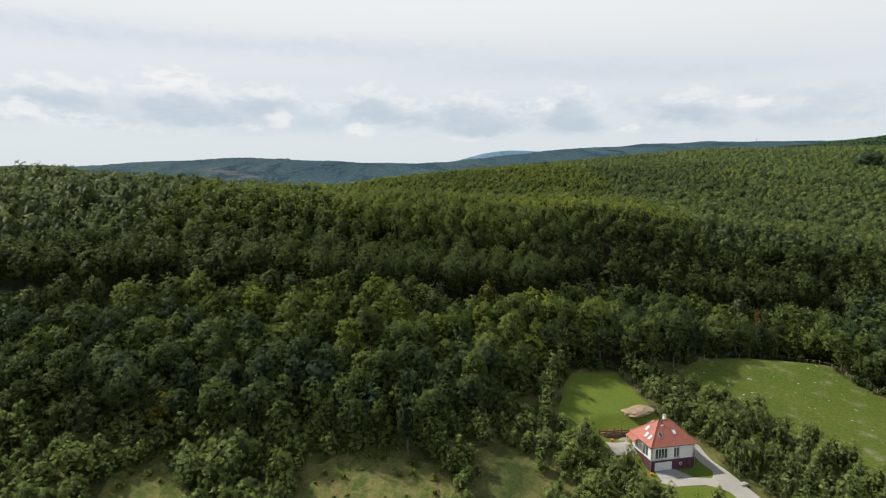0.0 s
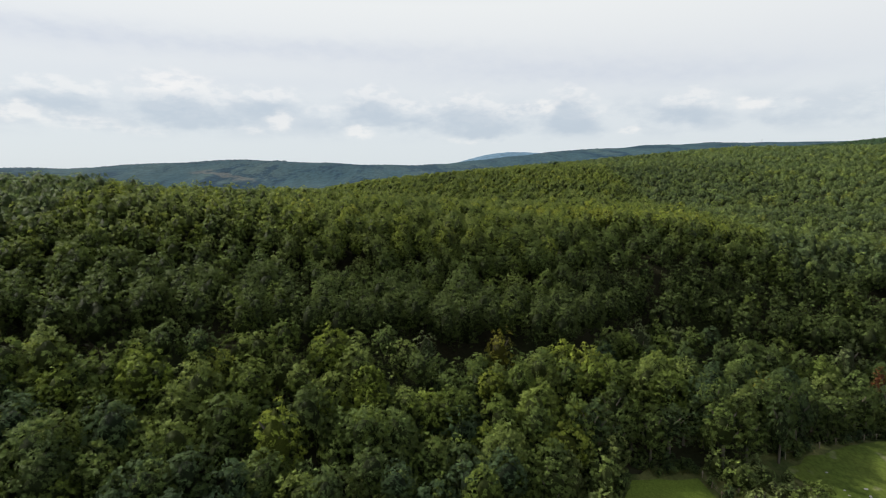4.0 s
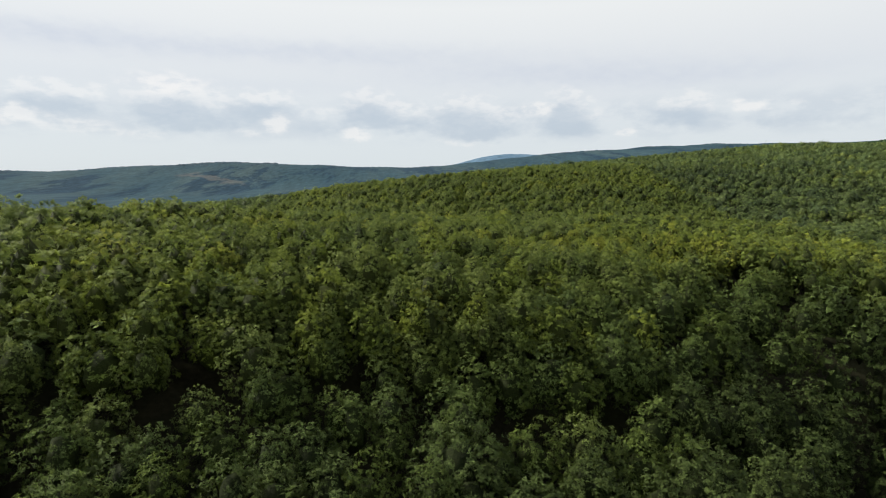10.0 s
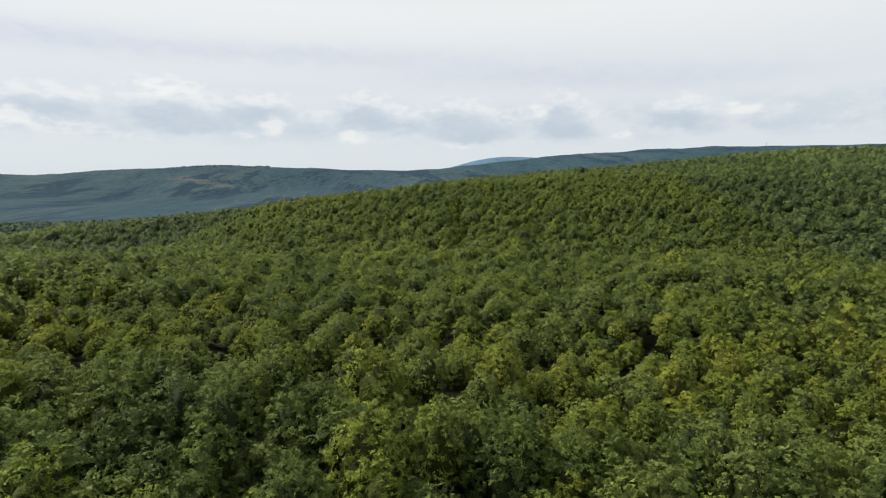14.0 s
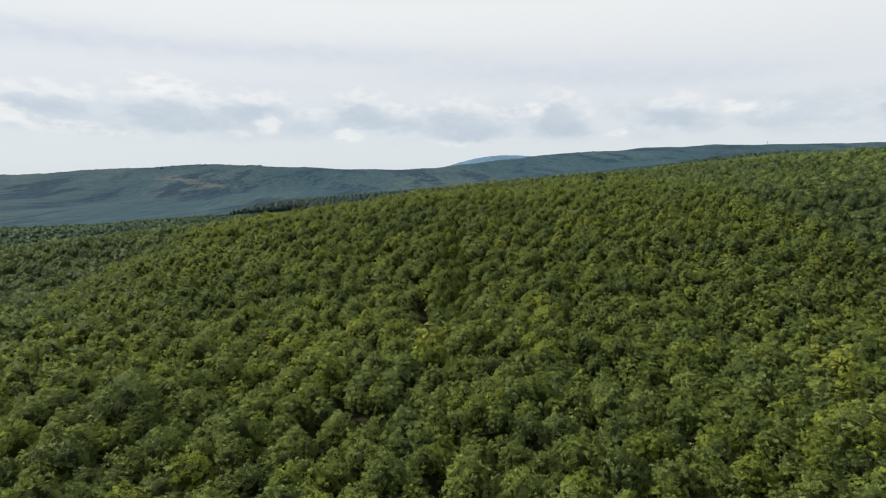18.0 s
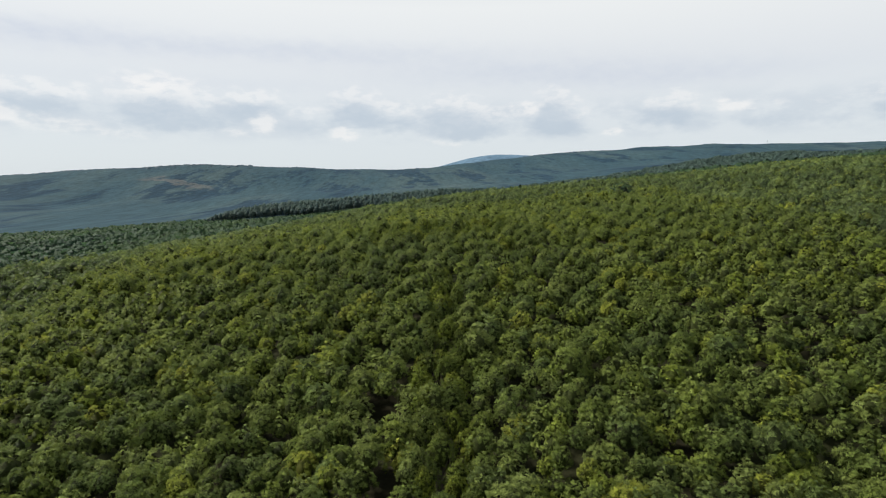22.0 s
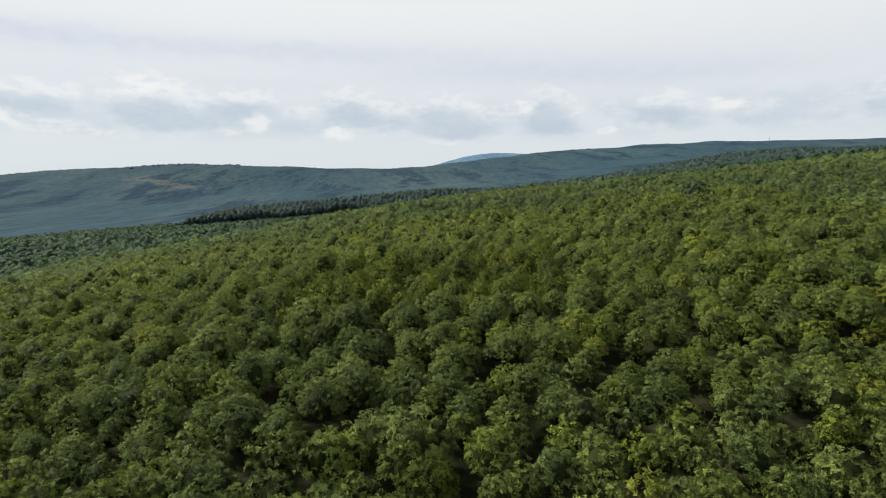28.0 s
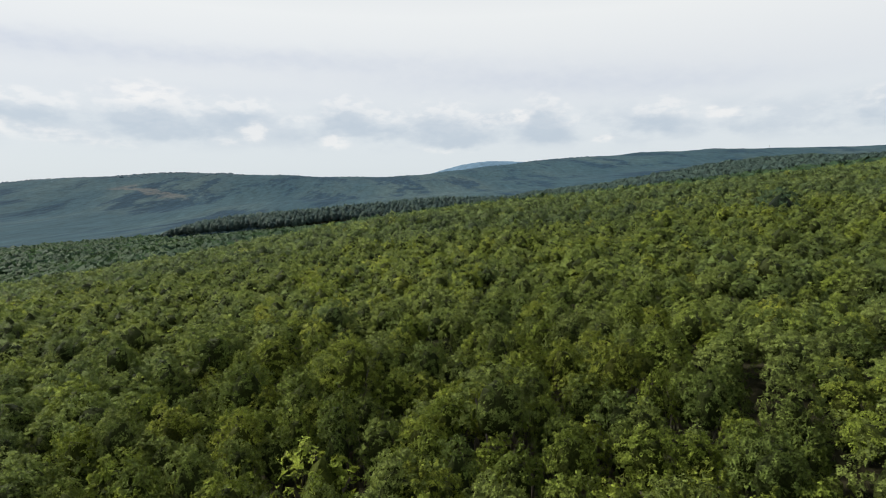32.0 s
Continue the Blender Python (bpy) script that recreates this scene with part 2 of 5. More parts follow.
M_SHRUB = foliage("shrub_foliage", [(0.078, 0.104, 0.032), (0.094, 0.124, 0.030), (0.104, 0.128, 0.044), (0.124, 0.146, 0.034)], 1.85, grain=7.0, gaps=True, crisp=1.1)
# Air haze over the farther oaks, put into their greens: less red, more blue.
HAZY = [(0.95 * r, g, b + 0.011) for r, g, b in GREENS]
M_LEAF_MID = foliage("hazed_slope_foliage", HAZY, 1.48, grain=5.0, gaps=True, crisp=1.0)
M_LEAF_FAR = foliage("hazed_high_foliage", HAZY, 1.72, grain=2.5, gaps=True)
# Air haze is put into these greens: bluer the farther the wood.
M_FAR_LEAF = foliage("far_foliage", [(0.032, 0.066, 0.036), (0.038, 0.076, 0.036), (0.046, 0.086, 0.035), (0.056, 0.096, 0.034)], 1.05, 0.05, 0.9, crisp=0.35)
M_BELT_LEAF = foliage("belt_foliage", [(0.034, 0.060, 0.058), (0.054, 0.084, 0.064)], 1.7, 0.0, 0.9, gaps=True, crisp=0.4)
M_HILL_LEAF = foliage("hazed_foliage", [(0.020, 0.042, 0.062), (0.028, 0.052, 0.070), (0.036, 0.062, 0.078)], 1.5, 0.0, 0.1)
def hill_woods(name):
    """Far wooded slopes: stands of darker trees, paler cut areas, and the grain of single crowns. Blue haze is put into
    all these colours.
    """
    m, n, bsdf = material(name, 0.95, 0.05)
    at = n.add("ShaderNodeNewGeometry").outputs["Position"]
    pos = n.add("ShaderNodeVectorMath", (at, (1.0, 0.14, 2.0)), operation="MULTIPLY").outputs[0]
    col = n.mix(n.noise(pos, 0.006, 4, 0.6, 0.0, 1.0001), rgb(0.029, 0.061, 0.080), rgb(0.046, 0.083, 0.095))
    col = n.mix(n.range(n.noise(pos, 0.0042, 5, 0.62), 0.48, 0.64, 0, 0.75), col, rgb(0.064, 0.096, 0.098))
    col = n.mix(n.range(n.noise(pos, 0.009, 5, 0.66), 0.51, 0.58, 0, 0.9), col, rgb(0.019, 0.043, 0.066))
    # a pale sandy cut that runs down the slope
    off = n.add("ShaderNodeVectorMath", (at, (-945.0, 2320.0, 0.0)), operation="SUBTRACT").outputs[0]
    along = n.add("ShaderNodeVectorMath", (off, (0.845, -0.534, 0.0)), operation="DOT_PRODUCT").outputs["Value"]
    across = n.add("ShaderNodeVectorMath", (off, (0.534, 0.845, 0.0)), operation="DOT_PRODUCT").outputs["Value"]
    across = n.math("ABSOLUTE", n.math("ADD", across, n.range(n.noise(at, 0.012, 4, 0.6), 0.3, 0.7, -45, 45)))
    cut = n.math("MULTIPLY", n.range(across, 4, 26, 1, 0, True), n.math("MULTIPLY", n.range(along, -30, 40, 0, 1, True), n.range(along, 230, 340, 1, 0, True)))
    col = n.mix(n.math("MULTIPLY", cut, 0.8), col, rgb(0.105, 0.112, 0.108))
    grain = n.noise(pos, 0.07, 4, 0.7)
    col = n.mix(1.0, col, n.add("ShaderNodeCombineXYZ", [n.range(grain, 0.3, 0.7, 0.7, 1.28)] * 3).outputs[0], "MULTIPLY")
    link(n, col, bsdf.inputs["Base Color"])
    link(n, n.add("ShaderNodeBump", {"Strength": 0.35, "Distance": 6.0, "Height": grain}).outputs[0], bsdf.inputs["Normal"])
    return m


M_HILL = hill_woods("hazed_woods")
# Haze put into the meadow's green and the remote hill's blue.
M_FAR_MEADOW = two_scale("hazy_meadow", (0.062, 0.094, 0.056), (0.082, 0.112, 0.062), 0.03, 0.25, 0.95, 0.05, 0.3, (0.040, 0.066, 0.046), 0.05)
M_HAZED_HILL = two_scale("remote_hazed_hill", (0.110, 0.185, 0.255), (0.125, 0.200, 0.270), 0.004, 0.03, 0.95, 0.05)
M_BARK = two_scale("bark", (0.10, 0.085, 0.065), (0.17, 0.15, 0.12), 3, 14, 0.95, 0.1, 0.5)
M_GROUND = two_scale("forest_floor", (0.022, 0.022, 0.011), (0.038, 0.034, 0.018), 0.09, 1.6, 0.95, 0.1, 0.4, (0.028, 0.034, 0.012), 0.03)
M_MEADOW = two_scale("meadow_grass", (0.128, 0.145, 0.042), (0.205, 0.172, 0.068), 0.35, 1.5, 0.95, 0.1, 1.0, (0.078, 0.104, 0.026), 0.28)
M_ROUGH = two_scale("rough_grass", (0.104, 0.120, 0.034), (0.150, 0.140, 0.052), 0.25, 1.9, 0.95, 0.1, 0.8, (0.046, 0.062, 0.018), 0.1)
M_LAWN = two_scale("mown_lawn", (0.112, 0.156, 0.023), (0.134, 0.172, 0.028), 0.18, 3.0, 0.95, 0.12, 0.2)
M_FIELD = two_scale("pasture_grass", (0.078, 0.112, 0.018), (0.100, 0.126, 0.022), 0.10, 1.4, 0.95, 0.12, 0.3, (0.175, 0.175, 0.090), 0.2, span=(0.58, 0.7))
M_SOIL = two_scale("bare_soil", (0.29, 0.22, 0.14), (0.38, 0.30, 0.20), 0.5, 3.0, 0.95, 0.1, 0.5)
M_DARK_SOIL = two_scale("cut_earth", (0.13, 0.085, 0.055), (0.20, 0.13, 0.08), 0.7, 3.0, 0.95, 0.1, 0.6)
M_DRIVE = two_scale("gravel_drive", (0.36, 0.335, 0.295), (0.42, 0.39, 0.345), 0.35, 16.0, 0.9, 0.2, 0.15)
M_PAVING = two_scale("grey_paving", (0.30, 0.30, 0.29), (0.38, 0.37, 0.35), 0.8, 6.0, 0.85, 0.3, 0.2)
M_RENDERED = two_scale("white_render", (0.74, 0.74, 0.72), (0.80, 0.80, 0.78), 0.6, 9.0, 0.8, 0.3, 0.05)
M_PLINTH = two_scale("plum_brick_plinth", (0.085, 0.036, 0.050), (0.120, 0.050, 0.066), 0.8, 8.0, 0.8, 0.3, 0.1)
M_TILE = two_scale("red_roof_tile", (0.37, 0.125, 0.088), (0.44, 0.150, 0.106), 0.7, 7.0, 0.65, 0.35, 0.1)
M_WHITE = two_scale("white_paint", (0.74, 0.74, 0.73), (0.80, 0.80, 0.79), 1.5, 12.0, 0.5, 0.4)
M_METAL = two_scale("grey_sheet_metal", (0.30, 0.30, 0.31), (0.38, 0.38, 0.39), 2.0, 10.0, 0.4, 0.5)
M_DARK = two_scale("dark_pipe", (0.06, 0.05, 0.05), (0.09, 0.08, 0.08), 2.0, 10.0, 0.6, 0.4)
M_STONE = two_scale("pale_stone", (0.30, 0.29, 0.26), (0.42, 0.40, 0.36), 2.0, 8.0, 0.9, 0.2, 0.4)
M_WOOD = two_scale("weathered_wood", (0.20, 0.16, 0.12), (0.30, 0.25, 0.19), 2.5, 12.0, 0.9, 0.2, 0.3)
M_BOARD = two_scale("brown_board", (0.16, 0.075, 0.045), (0.22, 0.11, 0.065), 2.0, 10.0, 0.85, 0.2, 0.3)
M_ORANGE = two_scale("orange_plastic", (0.62, 0.14, 0.04), (0.68, 0.18, 0.06), 2.0, 10.0, 0.5, 0.4)
M_GLASS, _n, _b = material("window_glass", 0.05, 0.8)
_b.inputs["Base Color"].default_value = rgb(0.05, 0.06, 0.07)


# ================= land =================
# Heights of the wooded spur that the camera crosses: an even net of spline heights, x across, y along.
NET = [[-15, -20, -20, -15, -9, -8, -12, -17], [17, 5, -6, -7, -3, -5, -8, -9], [44, 33, 16, 3, 0, -3, -2, 0],
       [60, 59, 54, 29, 11, 6, 8, 10], [66, 62, 59, 46, 37, 28, 24, 22], [65, 60, 52, 38, 38, 39, 38, 35],
       [56, 51, 44, 32, 43, 53, 52, 48], [45, 45, 47, 51, 63, 69, 64, 61], [34, 39, 45, 50, 60, 73, 76, 76],
       [24, 33, 41, 49, 63, 78, 85, 89], [13, 26, 38, 51, 66, 78, 87, 97], [3, 19, 36, 52, 66, 77, 89, 102]]
NET = np.array(NET, float)
NET_X, NET_Y, STEP_X, STEP_Y = -210.0, 40.0, 96.0, 62.0


def spline(t):
    return np.stack([(1 - t) ** 3, 3 * t ** 3 - 6 * t ** 2 + 4, -3 * t ** 3 + 3 * t ** 2 + 3 * t + 1, t ** 3]) / 6


def smooth(v, a, b):
    t = np.clip((v - a) / (b - a), 0, 1)
    return t * t * (3 - 2 * t)


def wave(x, y, size, seed):
    """Cheap rolling unevenness, about -1 to 1."""
    r = np.random.RandomState(seed)
    out = 0
    for k in range(7):
        a, p, s = r.uniform(0, 6.28), r.uniform(0, 6.28), size * r.uniform(0.55, 1.7)
        out = out + np.sin((x * math.cos(a) + y * math.sin(a)) * 6.28 / s + p)
    return out / 4


# Crest of the hills all round, every five degrees from 45 left to 45 right of north.
CREST = [110, 112, 118, 134, 146, 156, 152, 144, 137, 144, 189, 221, 238, 254, 264, 258, 250, 244, 240]
FAR_R = [300, 600, 1000, 1400, 1900, 2600, 3400]
FAR_AZ = [-45, -30, -15, 0, 15, 30, 45]
FAR_Z = [[45, 45, 52, 62, 72, 78, 80], [28, 28, 38, 52, 72, 92, 92], [12, 10, 22, 37, 62, 98, 124], [8, 8, 20, 44, 84, 120, 142],
         [34, 36, 40, 70, 112, 150, 160], [110, 132, 144, 136, 190, 215, 212], [80, 90, 100, 100, 130, 150, 150]]
FAR_Z = np.array(FAR_Z, float)


def far_height(x, y):
    az_ = np.degrees(np.arctan2(x - 10, y - 200))
    r = np.hypot(x - 10, y - 200)
    a = np.clip(az_, -45, 45)
    # the ridge to the right stands farther off
    r = np.where(r > 1400, 1400 + (r - 1400) * 1200 / (1200 + 700 * smooth(a, -2, 8)), r)
    ri = np.clip(np.searchsorted(FAR_R, r) - 1, 0, len(FAR_R) - 2)
    fr = np.array(FAR_R, float)
    tr = np.clip((r - fr[ri]) / (fr[ri + 1] - fr[ri]), 0, 1)
    tr = tr * tr * (3 - 2 * tr) * 0.5 + tr * 0.5
    ta = (a + 45) / 15
    ai = np.clip(ta.astype(int), 0, 5)
    ta = ta - ai
    z = (FAR_Z[ri, ai] * (1 - ta) + FAR_Z[ri, ai + 1] * ta) * (1 - tr) + (FAR_Z[ri + 1, ai] * (1 - ta) + FAR_Z[ri + 1, ai + 1] * ta) * tr
    crest = np.interp(a, np.arange(-45, 46, 5), CREST)
    base = np.interp(a, FAR_AZ, FAR_Z[5])
    z = z + (crest - base) * np.exp(-((r - 2600) / 500) ** 2)
    z = z + 12 * wave(x, y, 700, 5) * smooth(r, 900, 1700) * (1 - 0.75 * np.exp(-((r - 2600) / 320) ** 2)) + 4 * wave(x, y, 260, 6) * smooth(r, 900, 1700)
    # a low wooded ridge between the spur and the far hills
    belt = np.minimum(32 + 25 * (x + 290) / 310, 58)
    z = z + np.maximum(0, belt - z) * np.exp(-((y - 1255) / 75) ** 2) * smooth(x, -390, -240)
    behind = smooth(np.abs(az_), 60, 110)
    return z * (1 - behind) + 12 * behind


HOUSE = pose(43.75, 114.75, 4.45, 0, 0, 12.0)
HOUSE_INV = np.array(HOUSE.inverted())


def height(x, y):
    x, y = np.asarray(x, float), np.asarray(y, float)
    u = np.clip((x - NET_X) / STEP_X, 0, NET.shape[1] - 3 - 1e-6)
    v = np.clip((y - NET_Y) / STEP_Y, 0, NET.shape[0] - 3 - 1e-6)
    i, j = u.astype(int), v.astype(int)
    bu, bv = spline(u - i), spline(v - j)
    z = 0
    for p in range(4):
        for q in range(4):
            z = z + bv[p] * bu[q] * NET[j + p, i + q]
    z = z + 8.3 * 0.5 * (1 + np.tanh((y - 191 - 0.22 * x) / 9)) * np.exp(-(x / 110) ** 2)
    out = np.hypot(np.maximum(0, np.maximum(-210 - x, x - 270)), np.maximum(0, np.maximum(40 - y, y - 598)))
    z = z - 9.5 * smooth(-x, 45, 105) * smooth(y, 205, 245) * (1 - smooth(y, 400, 460))
    z = z - 6.5 * smooth(x, 32, 50) * (1 - smooth(x, 110, 190)) * smooth(y, 160, 178) * (1 - smooth(y, 194, 212))
    z = z - 17 * smooth(-x, 170, 270) * smooth(y, 300, 410)
    z = z + 4.5 * smooth(x, 20, 60) * (1 - smooth(x, 150, 220)) * smooth(y, 198, 225) * (1 - smooth(y, 270, 320))
    w = smooth(out, 0, 330)
    z = z * (1 - w) + far_height(x, y) * w
    # the levelled ground round the house: garage level in front, garden level behind
    lx = HOUSE_INV[0, 0] * x + HOUSE_INV[0, 1] * y + HOUSE_INV[0, 3]
    ly = HOUSE_INV[1, 0] * x + HOUSE_INV[1, 1] * y + HOUSE_INV[1, 3]
    dx, dy = np.maximum(0, np.maximum(-2 - lx, lx - 11)), np.maximum(0, np.maximum(-3 - ly, ly - 11))
    pad = 4.45 + 2.6 * smooth(ly, 0.5, 8.0)
    k = 1 - smooth(np.hypot(dx, dy), 0.5, 7)
    return z * (1 - k) + pad * k


def inside(poly, x, y):
    x, y = np.asarray(x, float), np.asarray(y, float)
    hit = np.zeros(x.shape, bool)
    for (x1, y1), (x2, y2) in zip(poly, poly[1:] + poly[:1]):
        cond = ((y1 > y) != (y2 > y)) & (x < (x2 - x1) * (y - y1) / (y2 - y1 + 1e-12) + x1)
        hit ^= cond
    return hit


LAWN = [(28, 124), (27.5, 131), (31, 142), (34, 147), (46.5, 149), (49.5, 141), (52, 132), (50, 127.5), (37, 127)]
FIELD = [(64, 153), (70, 157), (83, 162.5), (92, 167.5), (103, 171), (109, 168), (111.5, 161.5), (114, 154), (117.5, 146.5), (123, 134), (135, 110), (130, 80), (110, 80), (90, 104), (92, 116), (91, 123), (83, 128), (81, 136), (76, 142), (69, 148)]
MEADOW = [(-29, 108), (-18, 111), (-8, 111.5), (0, 110.5), (3, 106), (1, 96), (-12, 88), (-31, 90), (-27, 104)]
GLADE = [(-61, 101.5), (-50, 104), (-46, 98), (-46, 88), (-62, 86)]
YARD = [(42, 116), (36, 119.5), (33.5, 127), (52, 129), (56, 124), (57, 119), (60, 113), (66, 100), (56, 98), (48, 104), (43, 110)]
CLEARING = [(-82, 76), (-78, 108), (-30, 118), (14, 124), (20, 146), (48, 152), (64, 158), (84, 165.5), (94, 171), (105, 174.5), (112, 170), (115, 162), (118, 154.5), (121.5, 147), (127, 135), (140, 110), (134, 60), (20, 60), (-40, 70)]
GAP = [(-140, 124), (-85, 140), (-49, 154), (-15, 160.5), (13, 169), (30, 172), (44, 190), (56, 194), (98, 191), (150, 198), (230, 208)]


def gap_y(x):
    return np.interp(x, [p[0] for p in GAP], [p[1] for p in GAP])


def mesh_from(name, verts, tris, attrs=(), mats=(), flat_shade=True):
    """A mesh out of numpy arrays of points and triangles (or quads)."""
    me = bpy.data.meshes.new(name)
    k = tris.shape[1]
    me.vertices.add(len(verts))
    me.vertices.foreach_set("co", np.ascontiguousarray(verts, np.float32).ravel())
    me.loops.add(tris.size)
    me.loops.foreach_set("vertex_index", np.ascontiguousarray(tris, np.int32).ravel())
    me.polygons.add(len(tris))
    me.polygons.foreach_set("loop_start", np.arange(0, tris.size, k, dtype=np.int32))
    for key, val in attrs:
        if val.ndim > 1:
            me.attributes.new(key, "FLOAT_VECTOR", "POINT").data.foreach_set("vector", np.ascontiguousarray(val, np.float32).ravel())
        else:
            me.attributes.new(key, "FLOAT", "POINT").data.foreach_set("value", np.ascontiguousarray(val, np.float32))
    for m in mats:
        me.materials.append(m)
    me.update(calc_edges=True)
    if not flat_shade:
        me.polygons.foreach_set("use_smooth", np.ones(len(tris), bool))
    return me


def build_ground():
    rings = [0.0]
    while rings[-1] < 4850:
        rings.append(rings[-1] + max(3.2, 0.028 * rings[-1]))
    rings[0] = 0.05
    rings = np.array(rings)
    n = 480
    ang = np.arange(n) * 2 * np.pi / n
    x = 20 + rings[:, None] * np.sin(ang)
    y = 140 + rings[:, None] * np.cos(ang)
    z = height(x, y)
    z = z - 0.35 * inside(CLEARING, x, y)
    v = np.stack([x, y, z], -1).reshape(-1, 3)
    idx = np.arange(len(rings) * n).reshape(len(rings), n)
    nxt = np.roll(idx, -1, 1)
    quads = np.stack([idx[:-1], idx[1:], nxt[1:], nxt[:-1]], -1).reshape(-1, 4)
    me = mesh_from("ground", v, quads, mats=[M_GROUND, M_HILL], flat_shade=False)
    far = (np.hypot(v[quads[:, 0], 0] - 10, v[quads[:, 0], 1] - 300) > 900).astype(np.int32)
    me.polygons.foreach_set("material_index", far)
    ob = new("ground", me)
    tagged(ob, "rolling wooded hills with grassy clearings and dark forest floor", "ground", kind="structure")
    return ob


ground = build_ground()


def drape(name, poly, mat, step, lift, label, category, edge=0.6):
    """A sheet that follows the land inside an outline, with an uneven rim."""
    xs = np.arange(min(p[0] for p in poly) - step, max(p[0] for p in poly) + step, step)
    ys = np.arange(min(p[1] for p in poly) - step, max(p[1] for p in poly) + step, step)
    gx, gy = np.meshgrid(xs, ys)
    inn = inside(poly, gx, gy)
    keep = inn[:-1, :-1] | inn[1:, :-1] | inn[:-1, 1:] | inn[1:, 1:]
    best, bx, by = np.full(gx.shape, 1e9), gx.copy(), gy.copy()
    for (xa, ya), (xb, yb) in zip(poly, poly[1:] + poly[:1]):
        f = np.clip(((gx - xa) * (xb - xa) + (gy - ya) * (yb - ya)) / ((xb - xa) ** 2 + (yb - ya) ** 2), 0, 1)
        px, py = xa + f * (xb - xa), ya + f * (yb - ya)
        d = np.hypot(gx - px, gy - py)
        bx, by, best = np.where(d < best, px, bx), np.where(d < best, py, by), np.minimum(d, best)
    gx, gy = np.where(inn, gx, bx), np.where(inn, gy, by)
    gx = gx + edge * 0.5 * wave(gx, gy, 7, 3)
    gy = gy + edge * 0.5 * wave(gx, gy, 6, 4)
    z = height(gx, gy) + lift
    idx = np.arange(gx.size).reshape(gx.shape)
    q = np.stack([idx[:-1, :-1], idx[:-1, 1:], idx[1:, 1:], idx[1:, :-1]], -1)[keep]
    used = np.unique(q)
    remap = np.full(gx.size, -1)
    remap[used] = np.arange(len(used))
    v = np.stack([gx, gy, z], -1).reshape(-1, 3)[used]
    ob = new(name, mesh_from(name, v, remap[q], mats=[mat], flat_shade=False))
    return tagged(ob, label, category, kind="structure")


drape("rough_grass", CLEARING, M_ROUGH, 1.5, 0.0, "rough uneven grass between the shrubs", "grass", 2.0)
drape("lawn", LAWN, M_LAWN, 0.5, 0.12, "smooth bright green mown lawn behind the house", "lawn", 0.5)
drape("pasture", FIELD, M_FIELD, 0.9, 0.12, "open green pasture with worn pale patches", "field", 0.8)
drape("meadow", MEADOW, M_MEADOW, 0.6, 0.14, "rough dry yellow-green meadow among bushes", "meadow", 2.0)
drape("glade", GLADE, M_MEADOW, 0.6, 0.14, "small dry grassy glade among bushes", "meadow", 2.0)
drape("yard", YARD, M_LAWN, 0.5, 0.14, "grass yard round the house and drive", "lawn", 0.4)


# ================= trees =================
def ico(level):
    bm = bmesh.new()
    bmesh.ops.create_icosphere(bm, subdivisions=level, radius=1.0)
    v = np.array([p.co[:] for p in bm.verts])
    t = np.array([[p.index for p in f.verts] for f in bm.faces])
    bm.free()
    return v, t


ICO1, ICO2 = ico(1), ico(2)


